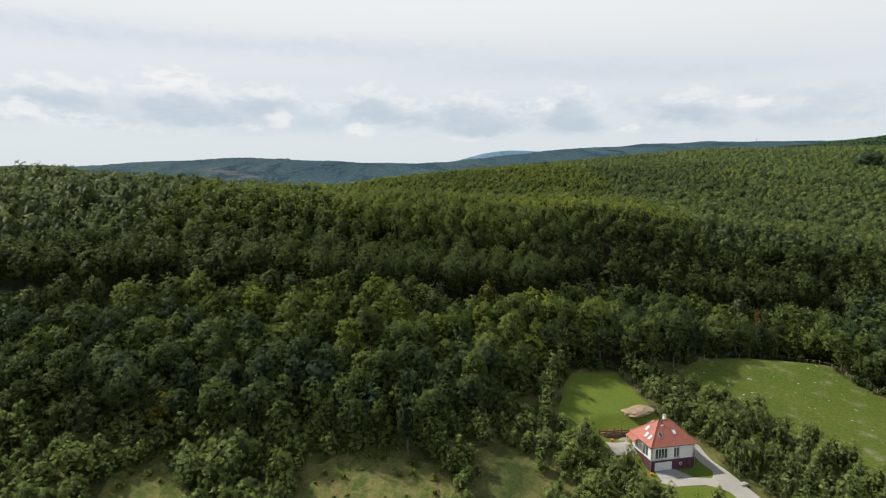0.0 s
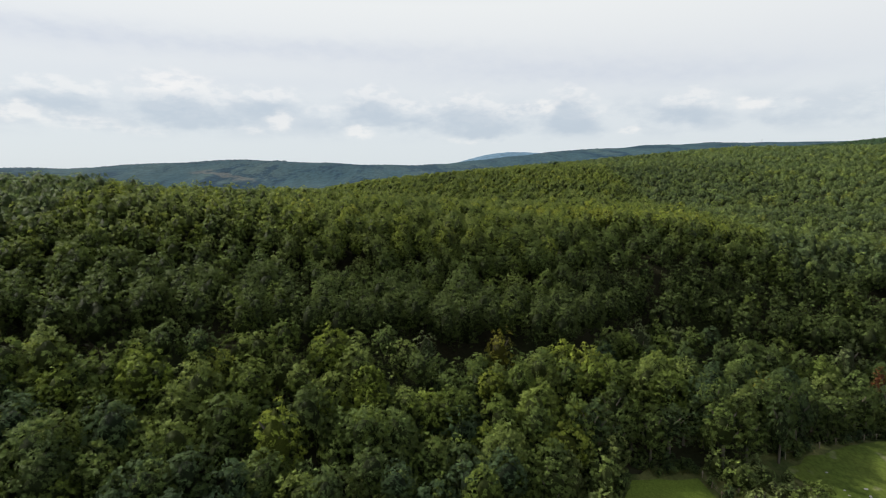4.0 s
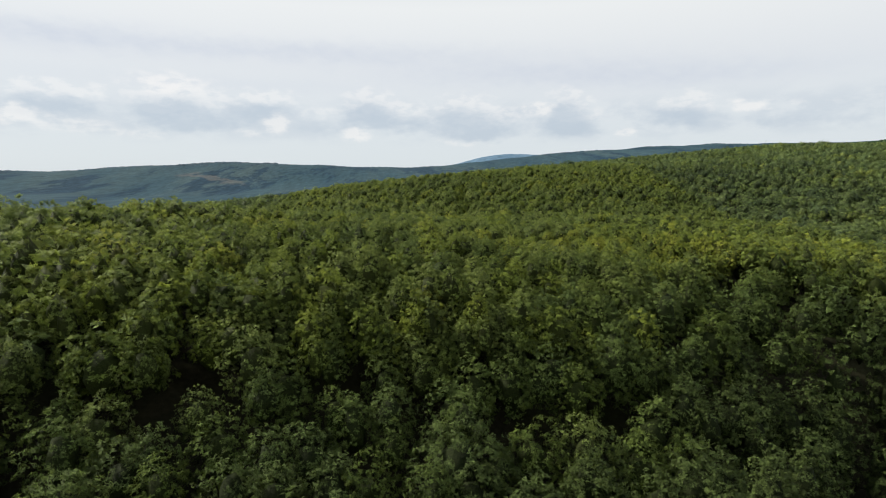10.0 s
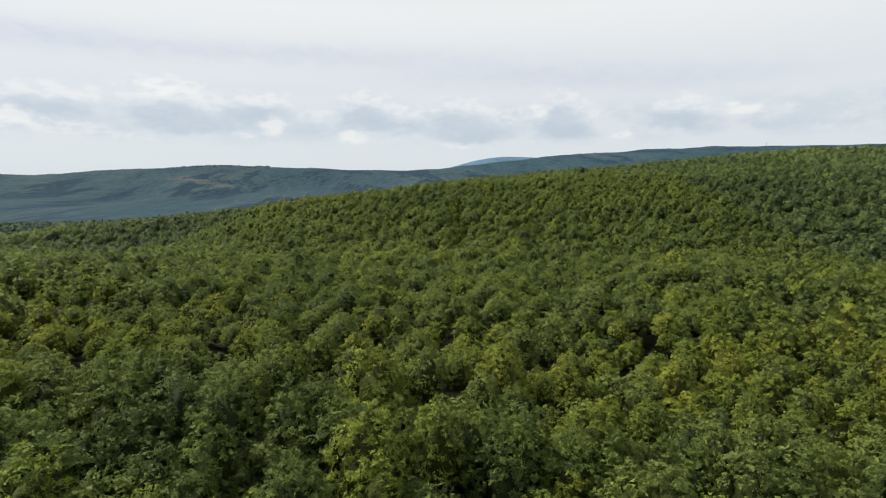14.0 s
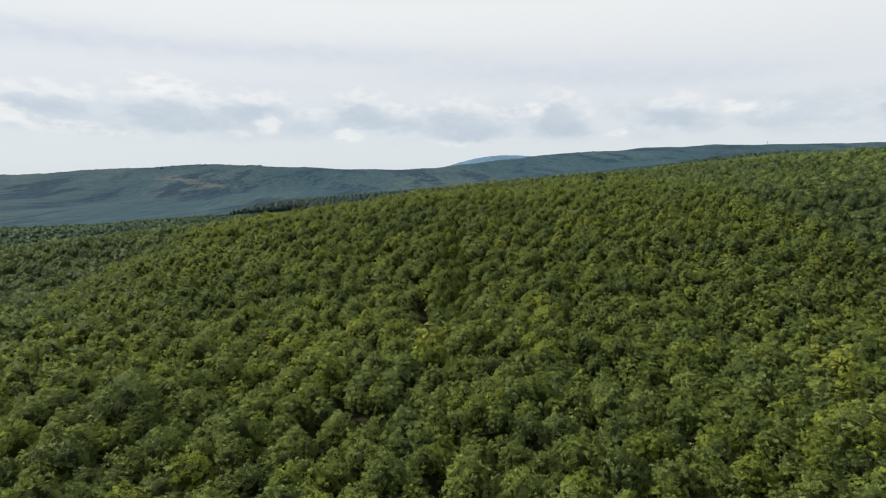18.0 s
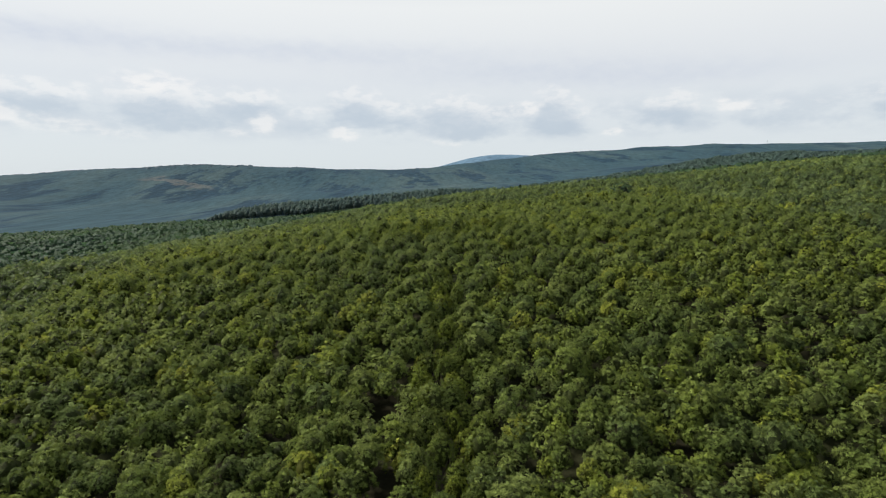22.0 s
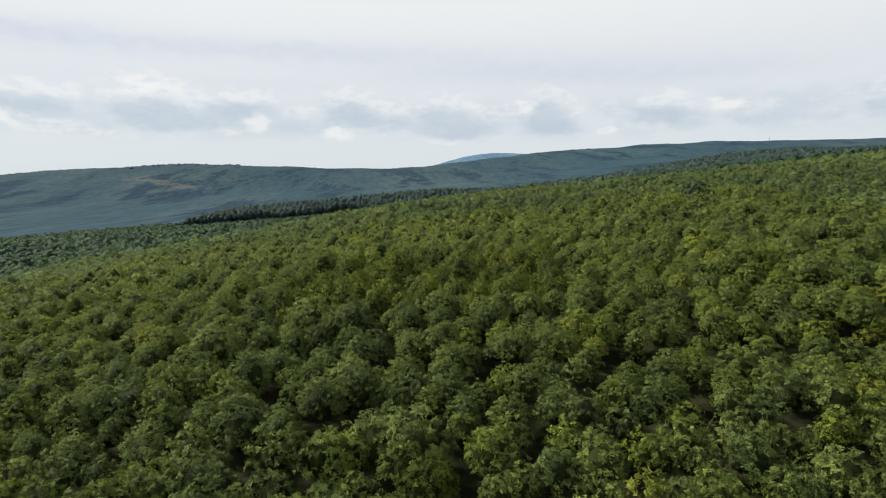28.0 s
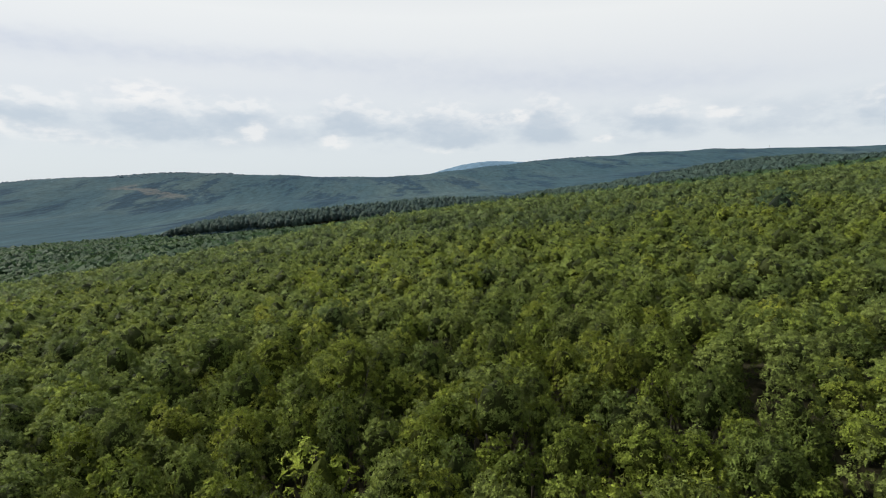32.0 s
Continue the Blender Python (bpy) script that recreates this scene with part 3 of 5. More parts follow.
def crown_arrays(seed, clumps, per, size, asp=1.9, core=1, conic=0.0, skirt=-0.35, spread=0.3, mass=0.54, inner=0.0, upward=0.22):
    """A unit crown (radius about 1, height asp): an inner mass coloured dark as if shaded, and leafy clumps on the
    branch ends round it, each of many leaf sprays.
    """
    r = np.random.RandomState(seed)
    bv, bt = ICO2 if core > 1 else ICO1
    slim = 1 - 0.35 * conic * np.maximum(0, bv[:, 2:])
    v = np.array([0, 0, 0.45 * asp]) + bv * (1 + 0.1 * r.randn(len(bv), 1)) * np.array([mass, mass, 0.66 * mass * asp]) * np.concatenate([slim, slim, 1 + 0 * slim], 1)
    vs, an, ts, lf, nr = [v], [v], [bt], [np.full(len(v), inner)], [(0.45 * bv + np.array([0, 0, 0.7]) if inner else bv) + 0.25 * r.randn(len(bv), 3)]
    if clumps:
        k = np.arange(clumps) + 0.5
        u = 1 - (1 - skirt) * k / clumps + 0.08 * r.randn(clumps)
        u = np.clip(u, -0.98, 0.98)
        turn = k * 2.39996 + r.uniform(-0.5, 0.5, clumps)
        side = np.sqrt(1 - u * u) * (1 - conic * 0.75 * np.maximum(0, u))
        d = np.stack([side * np.cos(turn), side * np.sin(turn), u], 1)
        lean = 1 + 0.14 * np.sin(turn * 1 + r.uniform(0, 6)) + 0.08 * np.sin(turn * 2 + r.uniform(0, 6))
        reach = r.uniform(0.66, 0.95, clumps) * lean
        c = d * reach[:, None] * np.array([1, 1, 0.52 * asp]) + np.array([0, 0, 0.47 * asp])
        rc = spread * r.uniform(0.7, 1.3, clumps)
        own = np.repeat(np.arange(clumps), per)
        n = len(own)
        e = 0.9 * d[own] + np.array([0, 0, 0.35]) + r.randn(n, 3)
        e /= np.linalg.norm(e, axis=1, keepdims=True)
        p = c[own] + e * rc[own][:, None] * r.uniform(0.45, 1.15, (n, 1)) * np.array([1.1, 1.1, 0.75])
        face = 0.55 * e + 0.25 * d[own] + np.array([0, 0, 0.25]) + 0.55 * r.randn(n, 3)
        t1 = np.cross(face, r.randn(n, 3))
        t1 /= np.linalg.norm(t1, axis=1, keepdims=True)
        t2 = np.cross(face, t1)
        t2 /= np.linalg.norm(t2, axis=1, keepdims=True)
        s = size * r.uniform(0.6, 1.35, (n, 1))
        tri = np.stack([p + t1 * s, p - 0.55 * t1 * s + 0.85 * t2 * s * r.uniform(.6, 1.2, (n, 1)), p - 0.55 * t1 * s - 0.85 * t2 * s * r.uniform(.6, 1.2, (n, 1))], 1)
        soft = 0.7 * d[own] + 0.25 * e + np.array([0, 0, upward]) + 0.26 * r.randn(n, 3)
        vs.append(tri.reshape(-1, 3))
        an.append(np.repeat(c[own], 3, 0))
        nr.append(np.repeat(soft / np.linalg.norm(soft, axis=1, keepdims=True), 3, 0))
        ts.append(np.arange(n * 3).reshape(-1, 3) + len(v))
        lf.append(np.repeat(0.2 + 0.8 * (0.3 * r.rand(clumps)[own] + 0.7 * r.rand(n)), 3))
    v, a = np.concatenate(vs), np.concatenate(an)
    # height of the clump's own place (0 to 1), and the leaf's rise about it in crown radii
    rise = v[:, 2] - a[:, 2]
    v[:, 2] = a[:, 2] / asp
    return v, np.concatenate(ts), np.concatenate(lf), np.concatenate(nr), rise


def scatter(x0, x1, y0, y1, step, seed, jitter=0.42):
    r = np.random.RandomState(seed)
    gx, gy = np.meshgrid(np.arange(x0, x1, float(step)), np.arange(y0, y1, step * 0.87))
    gx[1::2] += step / 2
    gx = gx + r.uniform(-jitter, jitter, gx.shape) * step
    gy = gy + r.uniform(-jitter, jitter, gx.shape) * step
    return gx.ravel(), gy.ravel()


def in_sight(x, y):
    """Roughly the land that lies ahead of the walk."""
    return (np.abs(x - 8) < 0.81 * (y + 6) + 6) & (y > 40)


def nearness(x, y, top):
    """How near the walk comes to a tree while the tree is ahead of it."""
    eye = 66 + 17 * smooth(y, 120, 330)
    return np.maximum(np.maximum(1.55 * np.abs(x - 0.035 * y), 1.9 * (eye - top)), y - 400)


def tree_line(x, y):
    """True where woodland stands."""
    g = gap_y(x)
    free = inside(LAWN, x, y) | inside(FIELD, x, y) | inside(MEADOW, x, y) | inside(GLADE, x, y) | inside(YARD, x, y)
    for dx, dy in ((2.5, 0), (-2.5, 0), (0, 3), (0, -3)):
        free |= inside(FIELD, x + dx, y + dy) | inside(YARD, x + dx, y + dy) | inside(LAWN, x + dx, y + dy)
    free |= (np.abs(y - g) < np.where(x > 26, 1.1, 1.5))
    free |= (np.abs(y - 256 - 0.08 * (x - 105)) < 3.5) & (x > 108)
    free |= (np.abs(x - 6.5 + 0.05 * (y - 335)) < 1.2) & (y > 322) & (y < 357)
    return ~free


rnd = np.random.RandomState(11)


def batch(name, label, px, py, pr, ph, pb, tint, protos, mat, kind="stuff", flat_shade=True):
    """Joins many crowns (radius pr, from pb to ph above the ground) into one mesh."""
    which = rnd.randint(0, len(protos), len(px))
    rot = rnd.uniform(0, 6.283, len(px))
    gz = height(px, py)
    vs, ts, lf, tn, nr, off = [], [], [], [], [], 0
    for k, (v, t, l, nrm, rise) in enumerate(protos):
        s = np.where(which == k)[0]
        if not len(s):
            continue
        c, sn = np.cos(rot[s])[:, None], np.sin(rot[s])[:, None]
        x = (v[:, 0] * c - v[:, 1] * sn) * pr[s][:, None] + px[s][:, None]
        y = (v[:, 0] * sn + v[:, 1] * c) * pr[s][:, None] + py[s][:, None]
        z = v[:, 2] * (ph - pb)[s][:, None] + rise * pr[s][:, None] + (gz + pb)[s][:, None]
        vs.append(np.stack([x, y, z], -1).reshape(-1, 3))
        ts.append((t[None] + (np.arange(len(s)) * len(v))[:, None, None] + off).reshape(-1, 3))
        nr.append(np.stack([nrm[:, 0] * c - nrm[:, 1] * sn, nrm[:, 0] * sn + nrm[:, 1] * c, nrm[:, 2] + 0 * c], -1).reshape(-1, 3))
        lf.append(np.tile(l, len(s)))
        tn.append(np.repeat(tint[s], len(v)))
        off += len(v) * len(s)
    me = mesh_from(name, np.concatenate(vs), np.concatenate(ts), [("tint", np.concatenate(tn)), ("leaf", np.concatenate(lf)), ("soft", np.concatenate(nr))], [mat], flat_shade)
    return tagged(new(name, me), label, "forest", kind=kind)


def tint_of(x, y):
    t = 0.36 + 0.17 * rnd.randn(len(x)) + 0.12 * wave(x, y, 60, 21)
    rare = rnd.rand(len(x))
    t = np.where(rare < 0.006, rnd.uniform(0.88, 1.0, len(x)), np.minimum(t, 0.78))
    return np.clip(t, 0, 1)


LOD = [[crown_arrays(100 + i, 62, 6, 0.138, conic=0.08 * i, spread=0.17) for i in range(6)],
       [crown_arrays(200 + i, 31, 4, 0.205, conic=0.08 * i, spread=0.19) for i in range(6)],
       [crown_arrays(300 + i, 17, 2, 0.32, asp=1.7, skirt=-0.15, spread=0.2, mass=0.58, inner=0.12) for i in range(6)],
       [crown_arrays(400 + i, 13, 1, 0.4, asp=1.7, skirt=0.0, spread=0.1, mass=0.62, inner=0.25) for i in range(6)],
       [crown_arrays(500 + i, 8, 1, 0.4, asp=1.5, skirt=0.0, spread=0.12, mass=0.85, inner=0.3) for i in range(6)]]
CONES = (0.0, 0.3, 0.1, 0.5, 0.2, 0.7)
TALL = [crown_arrays(700 + i, 130, 7, 0.096, upward=0.0, mass=0.42, skirt=-0.75, conic=CONES[i], spread=0.15, core=2) for i in range(6)]
BRINK = [crown_arrays(730 + i, 190, 9, 0.064, upward=0.0, mass=0.42, skirt=-0.7, conic=0.6 * CONES[i], spread=0.13, core=2) for i in range(6)]
SCARP = [crown_arrays(710 + i, 96, 6, 0.112, upward=0.0, mass=0.42, skirt=-0.7, conic=0.6 * CONES[i], spread=0.18) for i in range(6)]
TALL_FAR = [crown_arrays(720 + i, 64, 4, 0.148, upward=0.1, mass=0.45, skirt=-0.6, conic=0.5 * CONES[i], spread=0.2) for i in range(6)]

# front wood below the scarp: taller, wider trees, leafy to the ground; the spur behind: close-grown oaks
fx, fy = scatter(-260, 330, 52, 215, 5.4, 31)
k = in_sight(fx, fy) & (fy < gap_y(fx)) & tree_line(fx, fy)
SHRUBLAND = [(2, 60), (2, 119), (11, 128), (21, 137), (25, 147), (44, 150), (54, 152), (64, 152), (100, 118), (110, 60)]
k &= ~(inside(SHRUBLAND, fx, fy) | (fy < 113 + 0.05 * fx))
fx, fy = fx[k], fy[k]
fr, fh = rnd.uniform(2.6, 4.7, len(fx)), rnd.uniform(8.5, 14.5, len(fx))
# shrubs and young trees round the house, the pasture and the meadow
ux, uy = scatter(-130, 150, 84, 160, 2.8, 35)
k = in_sight(ux, uy) & tree_line(ux, uy) & ~((ux > 42.8) & (ux < 52) & (uy > 101) & (uy < 113)) & (inside(SHRUBLAND, ux, uy) | (uy < 119 + 0.05 * ux) | ((ux > 3) & (ux < 28) & (uy < 150)))
OPEN = [(6, 117), (14, 117), (18, 108), (19, 96), (6, 96)]
k &= ((wave(ux, uy, 9, 61) > np.where(ux < -28, -1.0, -0.5)) | (uy > 117)) & (~inside(OPEN, ux, uy) | (rnd.rand(len(ux)) < 0.16)) & (np.hypot(ux - 20, uy - 131.5) > 2.6)
ux, uy = ux[k], uy[k]
ur = rnd.uniform(0.9, 2.6, len(ux)) * np.where(ux < -28, 1.25, 1.0)
uh = ur * rnd.uniform(1.5, 3.2, len(ux)) * np.where((ux > 60) & (uy < 130), 1.4, np.where(ux > 51, 0.9, np.where((ux > 30) & (uy < 114), 1.25, 1.0)))
for x, y, r, h in ((24.5, 130, 2.4, 7.5), (26, 135.5, 2.2, 8.0), (28, 141, 2.6, 9.0), (23.5, 125.5, 2.2, 6.5), (31, 147.5, 2.4, 8.5), (22, 140, 2.8, 9.0)):
    ux, uy, ur, uh = np.append(ux, x), np.append(uy, y), np.append(ur, r), np.append(uh, h)
shrub = np.concatenate([np.zeros(len(fx), bool), np.ones(len(ux), bool)])
fx, fy, fr, fh = np.concatenate([fx, ux]), np.concatenate([fy, uy]), np.concatenate([fr, ur]), np.concatenate([fh, uh])
# trees of a colour of their own keep a place free in the woods
STANDS = ((9.3, 434.6, 3.0), (93.6, 533, 5.0), (-57, 112, 3.2), (-23, 135, 3.8), (101, 180, 2.2), (98, 187, 3.8), (48, 186, 4.0), (58, 189.5, 3.4), (-1.5, 163, 2.8), (13, 165.4, 3.4), (70, 172, 3.2), (-27, 121, 4.4), (-15, 117.5, 3.4), (-70, 108, 3.0))


def unclaimed(x, y):
    free = np.ones(len(x), bool)
    for cx, cy, r in STANDS:
        free &= np.hypot(x - cx, y - cy) > r
    return free


k = unclaimed(fx, fy)
fx, fy, fr, fh, shrub = fx[k], fy[k], fr[k], fh[k], shrub[k]
# Shade at the wood's front and sunlit back rows are put into the tint.
ft = np.clip(tint_of(fx, fy) - np.where(shrub, 0.1, 0.22 - 0.44 * smooth(fy, 122, 152) * (1 - 0.9 * smooth(fx, 45, 75))) + 0.15 * rnd.randn(len(fx)), 0, 1)
fb = np.where(shrub, 0.0, np.maximum(0.5, fh - 2.3 * fr))
sx, sy = scatter(-170, 200, 105, 600, 2.5, 32)
k = nearness(sx, sy, height(sx, sy) + 11) < 150
sx, sy = sx[k], sy[k]
mx, my = scatter(-330, 400, 105, 640, 3.3, 37)
near = nearness(mx, my, height(mx, my) + 11)
m = (near >= 150) & (near < 270)
ox, oy = scatter(-620, 700, 105, 700, 4.2, 36)
k = nearness(ox, oy, height(ox, oy) + 11) >= 270
small = np.concatenate([np.full(len(sx), 0.81), np.full(int(m.sum()), 0.95), np.full(int(k.sum()), 1.15)])
sx, sy = np.concatenate([sx, mx[m], ox[k]]), np.concatenate([sy, my[m], oy[k]])


def on_scarp(x, y):
    """The strip of larger trees on and behind the scarp."""
    d = y - gap_y(x)
    return (d > 0) & (d < np.where(np.abs(x - 10) < 90, 28, 20))


k = ~on_scarp(sx, sy)
ex, ey = scatter(-260, 330, 105, 270, 4.8, 42)
m = on_scarp(ex, ey)
sx, sy, small = np.concatenate([sx[k], ex[m]]), np.concatenate([sy[k], ey[m]]), np.concatenate([small[k], np.ones(int(m.sum()))])
k = in_sight(sx, sy) & (sy > gap_y(sx)) & tree_line(sx, sy) & unclaimed(sx, sy)
sx, sy, small = sx[k], sy[k], small[k]
edge = on_scarp(sx, sy)
low = smooth(sy + 30 * smooth(-sx, 0, 40), 215, 260)
sr = np.where(edge, rnd.uniform(2.3, 3.8, len(sx)), (1.38 + 0.95 * rnd.rand(len(sx))) * small * (1.15 - 0.15 * low))
sh = rnd.uniform(10.8, 13.8, len(sx)) * (1 - low) + (7.1 + 0.7 * sr + rnd.uniform(0, 2.0, len(sx))) * low
st = tint_of(sx, sy)
# young, paler growth along the brow
young = smooth(sy, 216, 224) * (1 - smooth(sy, 238, 250)) * (1 - smooth(np.abs(sx - 12), 30, 60))
sr, sh, st = sr * (1 - 0.25 * young), sh - 1.5 * young, np.clip(st + 0.12 * young + 0.16 * smooth(sy, 222, 228) * (1 - smooth(sy, 238, 246)), 0, 0.8)
big = rnd.rand(len(sx)) < 0.07
sr, sh = np.where(big, 1.4, 1.0) * sr, sh + 1.3 * big + 0.5 * wave(sx, sy, 26, 51)
back = sy - gap_y(sx)
brow = ~edge * (1 - smooth(back, 45, 75))
sr = sr * (1 + 0.22 * brow)
wall = edge & (back < 24) & (np.abs(sx - 10) < 120)
sh = np.where(wall, np.maximum(sh, 17.0 - 0.26 * back + rnd.uniform(-0.8, 0.8, len(sx))), sh)
sb = np.where(edge, np.where(back < 12, np.maximum(0.4, sh - 3.3 * sr), np.maximum(0.3 * sh, sh - 2.6 * sr)), sh - (2.1 + 1.2 * brow) * sr)

# trees that stand as things of their own: those round the clearing, and those the walk passes nearest
own_f = (fx > 14) & (fx < 96) & (fy > 98) & (fy < 158) & (np.hypot(fx - 52, fy - 124) < np.where(shrub, 25, 36))
own_f |= (fx > -34) & (fx < 12) & (fy > 98) & (fy < 117)
brink = np.zeros(len(fx), bool)
for d in (4, 6, 8):
    brink |= inside(FIELD, fx, fy - d) | inside(LAWN, fx, fy - d)
own_f |= brink & ~shrub & (fx < 135)
own_s = (np.abs(sx - 14) < 18) & (sy > 424) & (sy < 456)
own_s |= (np.abs(sx - 0.035 * sy) < 3) & (sy > 330) & (sy < 400)
FINE = [crown_arrays(760 + i, 116, 9, 0.087, mass=0.46, conic=0.08 * i, spread=0.14, core=2) for i in range(6)]
OAKS = [crown_arrays(740 + i, 86, 6, 0.122, mass=0.46, conic=0.08 * i, spread=0.16, core=2) for i in range(6)]


def trunk_mesh(seed, limbs=5):
    """A tapered trunk with a few rising limbs, unit height."""
    r = random.Random(seed)
    bm = bmesh.new()

    def limb(a, b, r0, r1, n=6):
        d = (b - a).normalized()
        q = d.to_track_quat("Z", "Y")
        rings = []
        for c, rr in ((a, r0), ((a + b) / 2 + Vector((r.uniform(-.02, .02), r.uniform(-.02, .02), 0)), (r0 + r1) / 2), (b, r1)):
            rings.append([bm.verts.new(c + q @ Vector((rr * math.cos(k * 6.283 / n), rr * math.sin(k * 6.283 / n), 0))) for k in range(n)])
        for u, v in zip(rings, rings[1:]):
            for k in range(n):
                bm.faces.new((u[k], u[(k + 1) % n], v[(k + 1) % n], v[k]))
        bm.faces.new(rings[-1])
        bm.faces.new(rings[0][::-1])

    limb(Vector((0, 0, -0.04)), Vector((0.02, 0.01, 0.7)), 0.09, 0.03, 7)
    for k in range(limbs):
        a = k * 2.4 + r.uniform(-.3, .3)
        h = 0.3 + 0.06 * k
        limb(Vector((0.01, 0, h)), Vector((0.55 * math.cos(a), 0.55 * math.sin(a), h + 0.25)), 0.035, 0.012, 5)
    me = bpy.data.meshes.new("trunk")
    bm.to_mesh(me)
    bm.free()
    me.materials.append(M_BARK)
    return me


def own_tree(name, label, crown, base, seed, group, slim=3.5, mat=M_LEAF):
    """A tree as a thing: empty at its foot, trunk and crown under it, one metre wide and high until placed."""
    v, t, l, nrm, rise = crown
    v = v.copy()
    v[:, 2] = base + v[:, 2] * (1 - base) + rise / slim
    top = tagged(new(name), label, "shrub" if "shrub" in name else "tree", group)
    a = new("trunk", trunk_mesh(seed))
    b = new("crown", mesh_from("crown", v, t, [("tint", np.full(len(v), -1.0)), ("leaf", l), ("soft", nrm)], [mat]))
    a.parent = b.parent = top
    return top


def plant(protos, xs, ys, rs, hs):
    used = [False] * len(protos)
    gz = height(xs, ys)
    for x, y, z, r, h in zip(xs, ys, gz, rs, hs):
        k = rnd.randint(len(protos))
        m = Matrix.LocRotScale((x, y, z - 0.1), Euler((0, 0, rnd.uniform(0, 6.283))), (r, r, h))
        if used[k]:
            copy_thing(protos[k], m @ Matrix.Diagonal((1 / protos[k].scale[0], 1 / protos[k].scale[1], 1 / protos[k].scale[2], 1)))
        else:
            protos[k].matrix_basis = m
            used[k] = True
    for p, u in zip(protos, used):
        if not u:
            for c in list(p.children):
                bpy.data.objects.remove(c)
            bpy.data.objects.remove(p)


SHRUBS = [crown_arrays(800 + i, 58, 6, 0.14, asp=2.3, skirt=-0.95, conic=(0.0, 0.3, 0.7, 0.1, 0.9, 0.5)[i], spread=0.19) for i in range(6)]
s = own_f & shrub
plant([own_tree("shrub", "leafy green shrub by the clearing", SHRUBS[i], 0.02, i, "shrubs round the clearing", 2.4, M_SHRUB) for i in range(6)], fx[s], fy[s], fr[s], fh[s])
s = own_f & ~shrub
plant([own_tree("tree", "tall green broadleaf tree at the forest edge", TALL[i], 0.14, 20 + i, "trees at the forest edge", 3.5, M_FRONT) for i in range(6)], fx[s], fy[s], fr[s], fh[s])
plant([own_tree("oak_tree", "young oak with a dense rounded green crown", FINE[i], 0.56, 40 + i, "oaks along the spur", 5.2) for i in range(6)], sx[own_s], sy[own_s], 0.98 * sr[own_s], sh[own_s])

crest = (sy > 186) & (sy < 288) & (np.abs(sx - 9) < 31)
last = (sy > 402) & (np.hypot(sx - 14, sy - 400) < 70) & ~own_s & ~edge
crest &= ~own_s & ~edge
close = last & (np.hypot(sx - 14, sy - 405) < 46)
for nm, s, pr in (("closest_woodland", close, FINE), ("close_woodland", last & ~close, OAKS), ("brow_woodland", crest & (sy < 236), FINE), ("crest_woodland", crest & (sy >= 236), OAKS)):
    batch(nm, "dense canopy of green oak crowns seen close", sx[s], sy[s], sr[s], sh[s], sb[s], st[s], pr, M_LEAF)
k = ~own_f
near = nearness(fx, fy, height(fx, fy) + fh)
bx_, by_ = scatter(18, 140, 120, 178, 1.9, 44)
band = np.zeros(len(bx_), bool)
for d in (1.5, 3.0, 4.5):
    band |= inside(FIELD, bx_, by_ - d) | inside(LAWN, bx_, by_ - d)
band &= ~(inside(FIELD, bx_, by_) | inside(LAWN, bx_, by_) | inside(FIELD, bx_, by_ - 0.8) | inside(LAWN, bx_, by_ - 0.8)) & (by_ > 139) & (rnd.rand(len(bx_)) < np.where(bx_ > 60, 0.6, 0.95))
bx_, by_ = bx_[band], by_[band]
br_ = rnd.uniform(0.8, 1.6, len(bx_))
batch("undergrowth", "dark bushes under the trees at the forest edge", bx_, by_, br_, br_ * rnd.uniform(1.2, 2.6, len(bx_)), 0 * br_, rnd.uniform(0.0, 0.3, len(bx_)), SHRUBS, M_FRONT)
s = k & shrub
batch("shrubs", "mixed green shrubs and young trees round the meadow", fx[s], fy[s], fr[s], fh[s], fb[s], np.clip(ft[s] + 0.1, 0, 1), SHRUBS, M_SHRUB)
k &= ~shrub
for a, b, nm, pr in ((0, 150, "front_woodland", TALL), (150, 900, "side_woodland", TALL_FAR)):
    s = k & (near >= a) & (near < b)
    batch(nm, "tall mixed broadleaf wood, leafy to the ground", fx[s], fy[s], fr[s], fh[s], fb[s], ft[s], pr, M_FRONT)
ex, ey = scatter(-150, 200, 100, 215, 4.6, 39)
s = in_sight(ex, ey) & (ey < gap_y(ex) - 1.5) & tree_line(ex, ey) & ~(inside(SHRUBLAND, ex, ey) | (ey < 116 + 0.05 * ex))
ex, ey = ex[s], ey[s]
er = rnd.uniform(1.4, 2.5, len(ex))
batch("young_woodland", "young trees filling the gaps in the front wood", ex, ey, er, rnd.uniform(6.5, 11.5, len(ex)), 0.4 + 0 * er, np.clip(tint_of(ex, ey) + 0.05, 0, 1), TALL_FAR, M_FRONT)
near = nearness(sx, sy, height(sx, sy) + sh)
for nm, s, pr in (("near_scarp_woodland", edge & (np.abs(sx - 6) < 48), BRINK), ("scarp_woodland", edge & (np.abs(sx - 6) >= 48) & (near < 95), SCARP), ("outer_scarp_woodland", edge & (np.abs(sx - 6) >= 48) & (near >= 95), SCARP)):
    # Shade on the scarp face is put into the tint, darkest by the gap.
    batch(nm, "leafy trees along the foot of the scarp, darkened as if shaded", sx[s], sy[s], sr[s], sh[s], sb[s], np.clip(st[s] - 0.42 * (1 - smooth(back[s], 10, 26)), 0, 1), pr, M_SCARP)
near = np.where(edge, 9999, near)
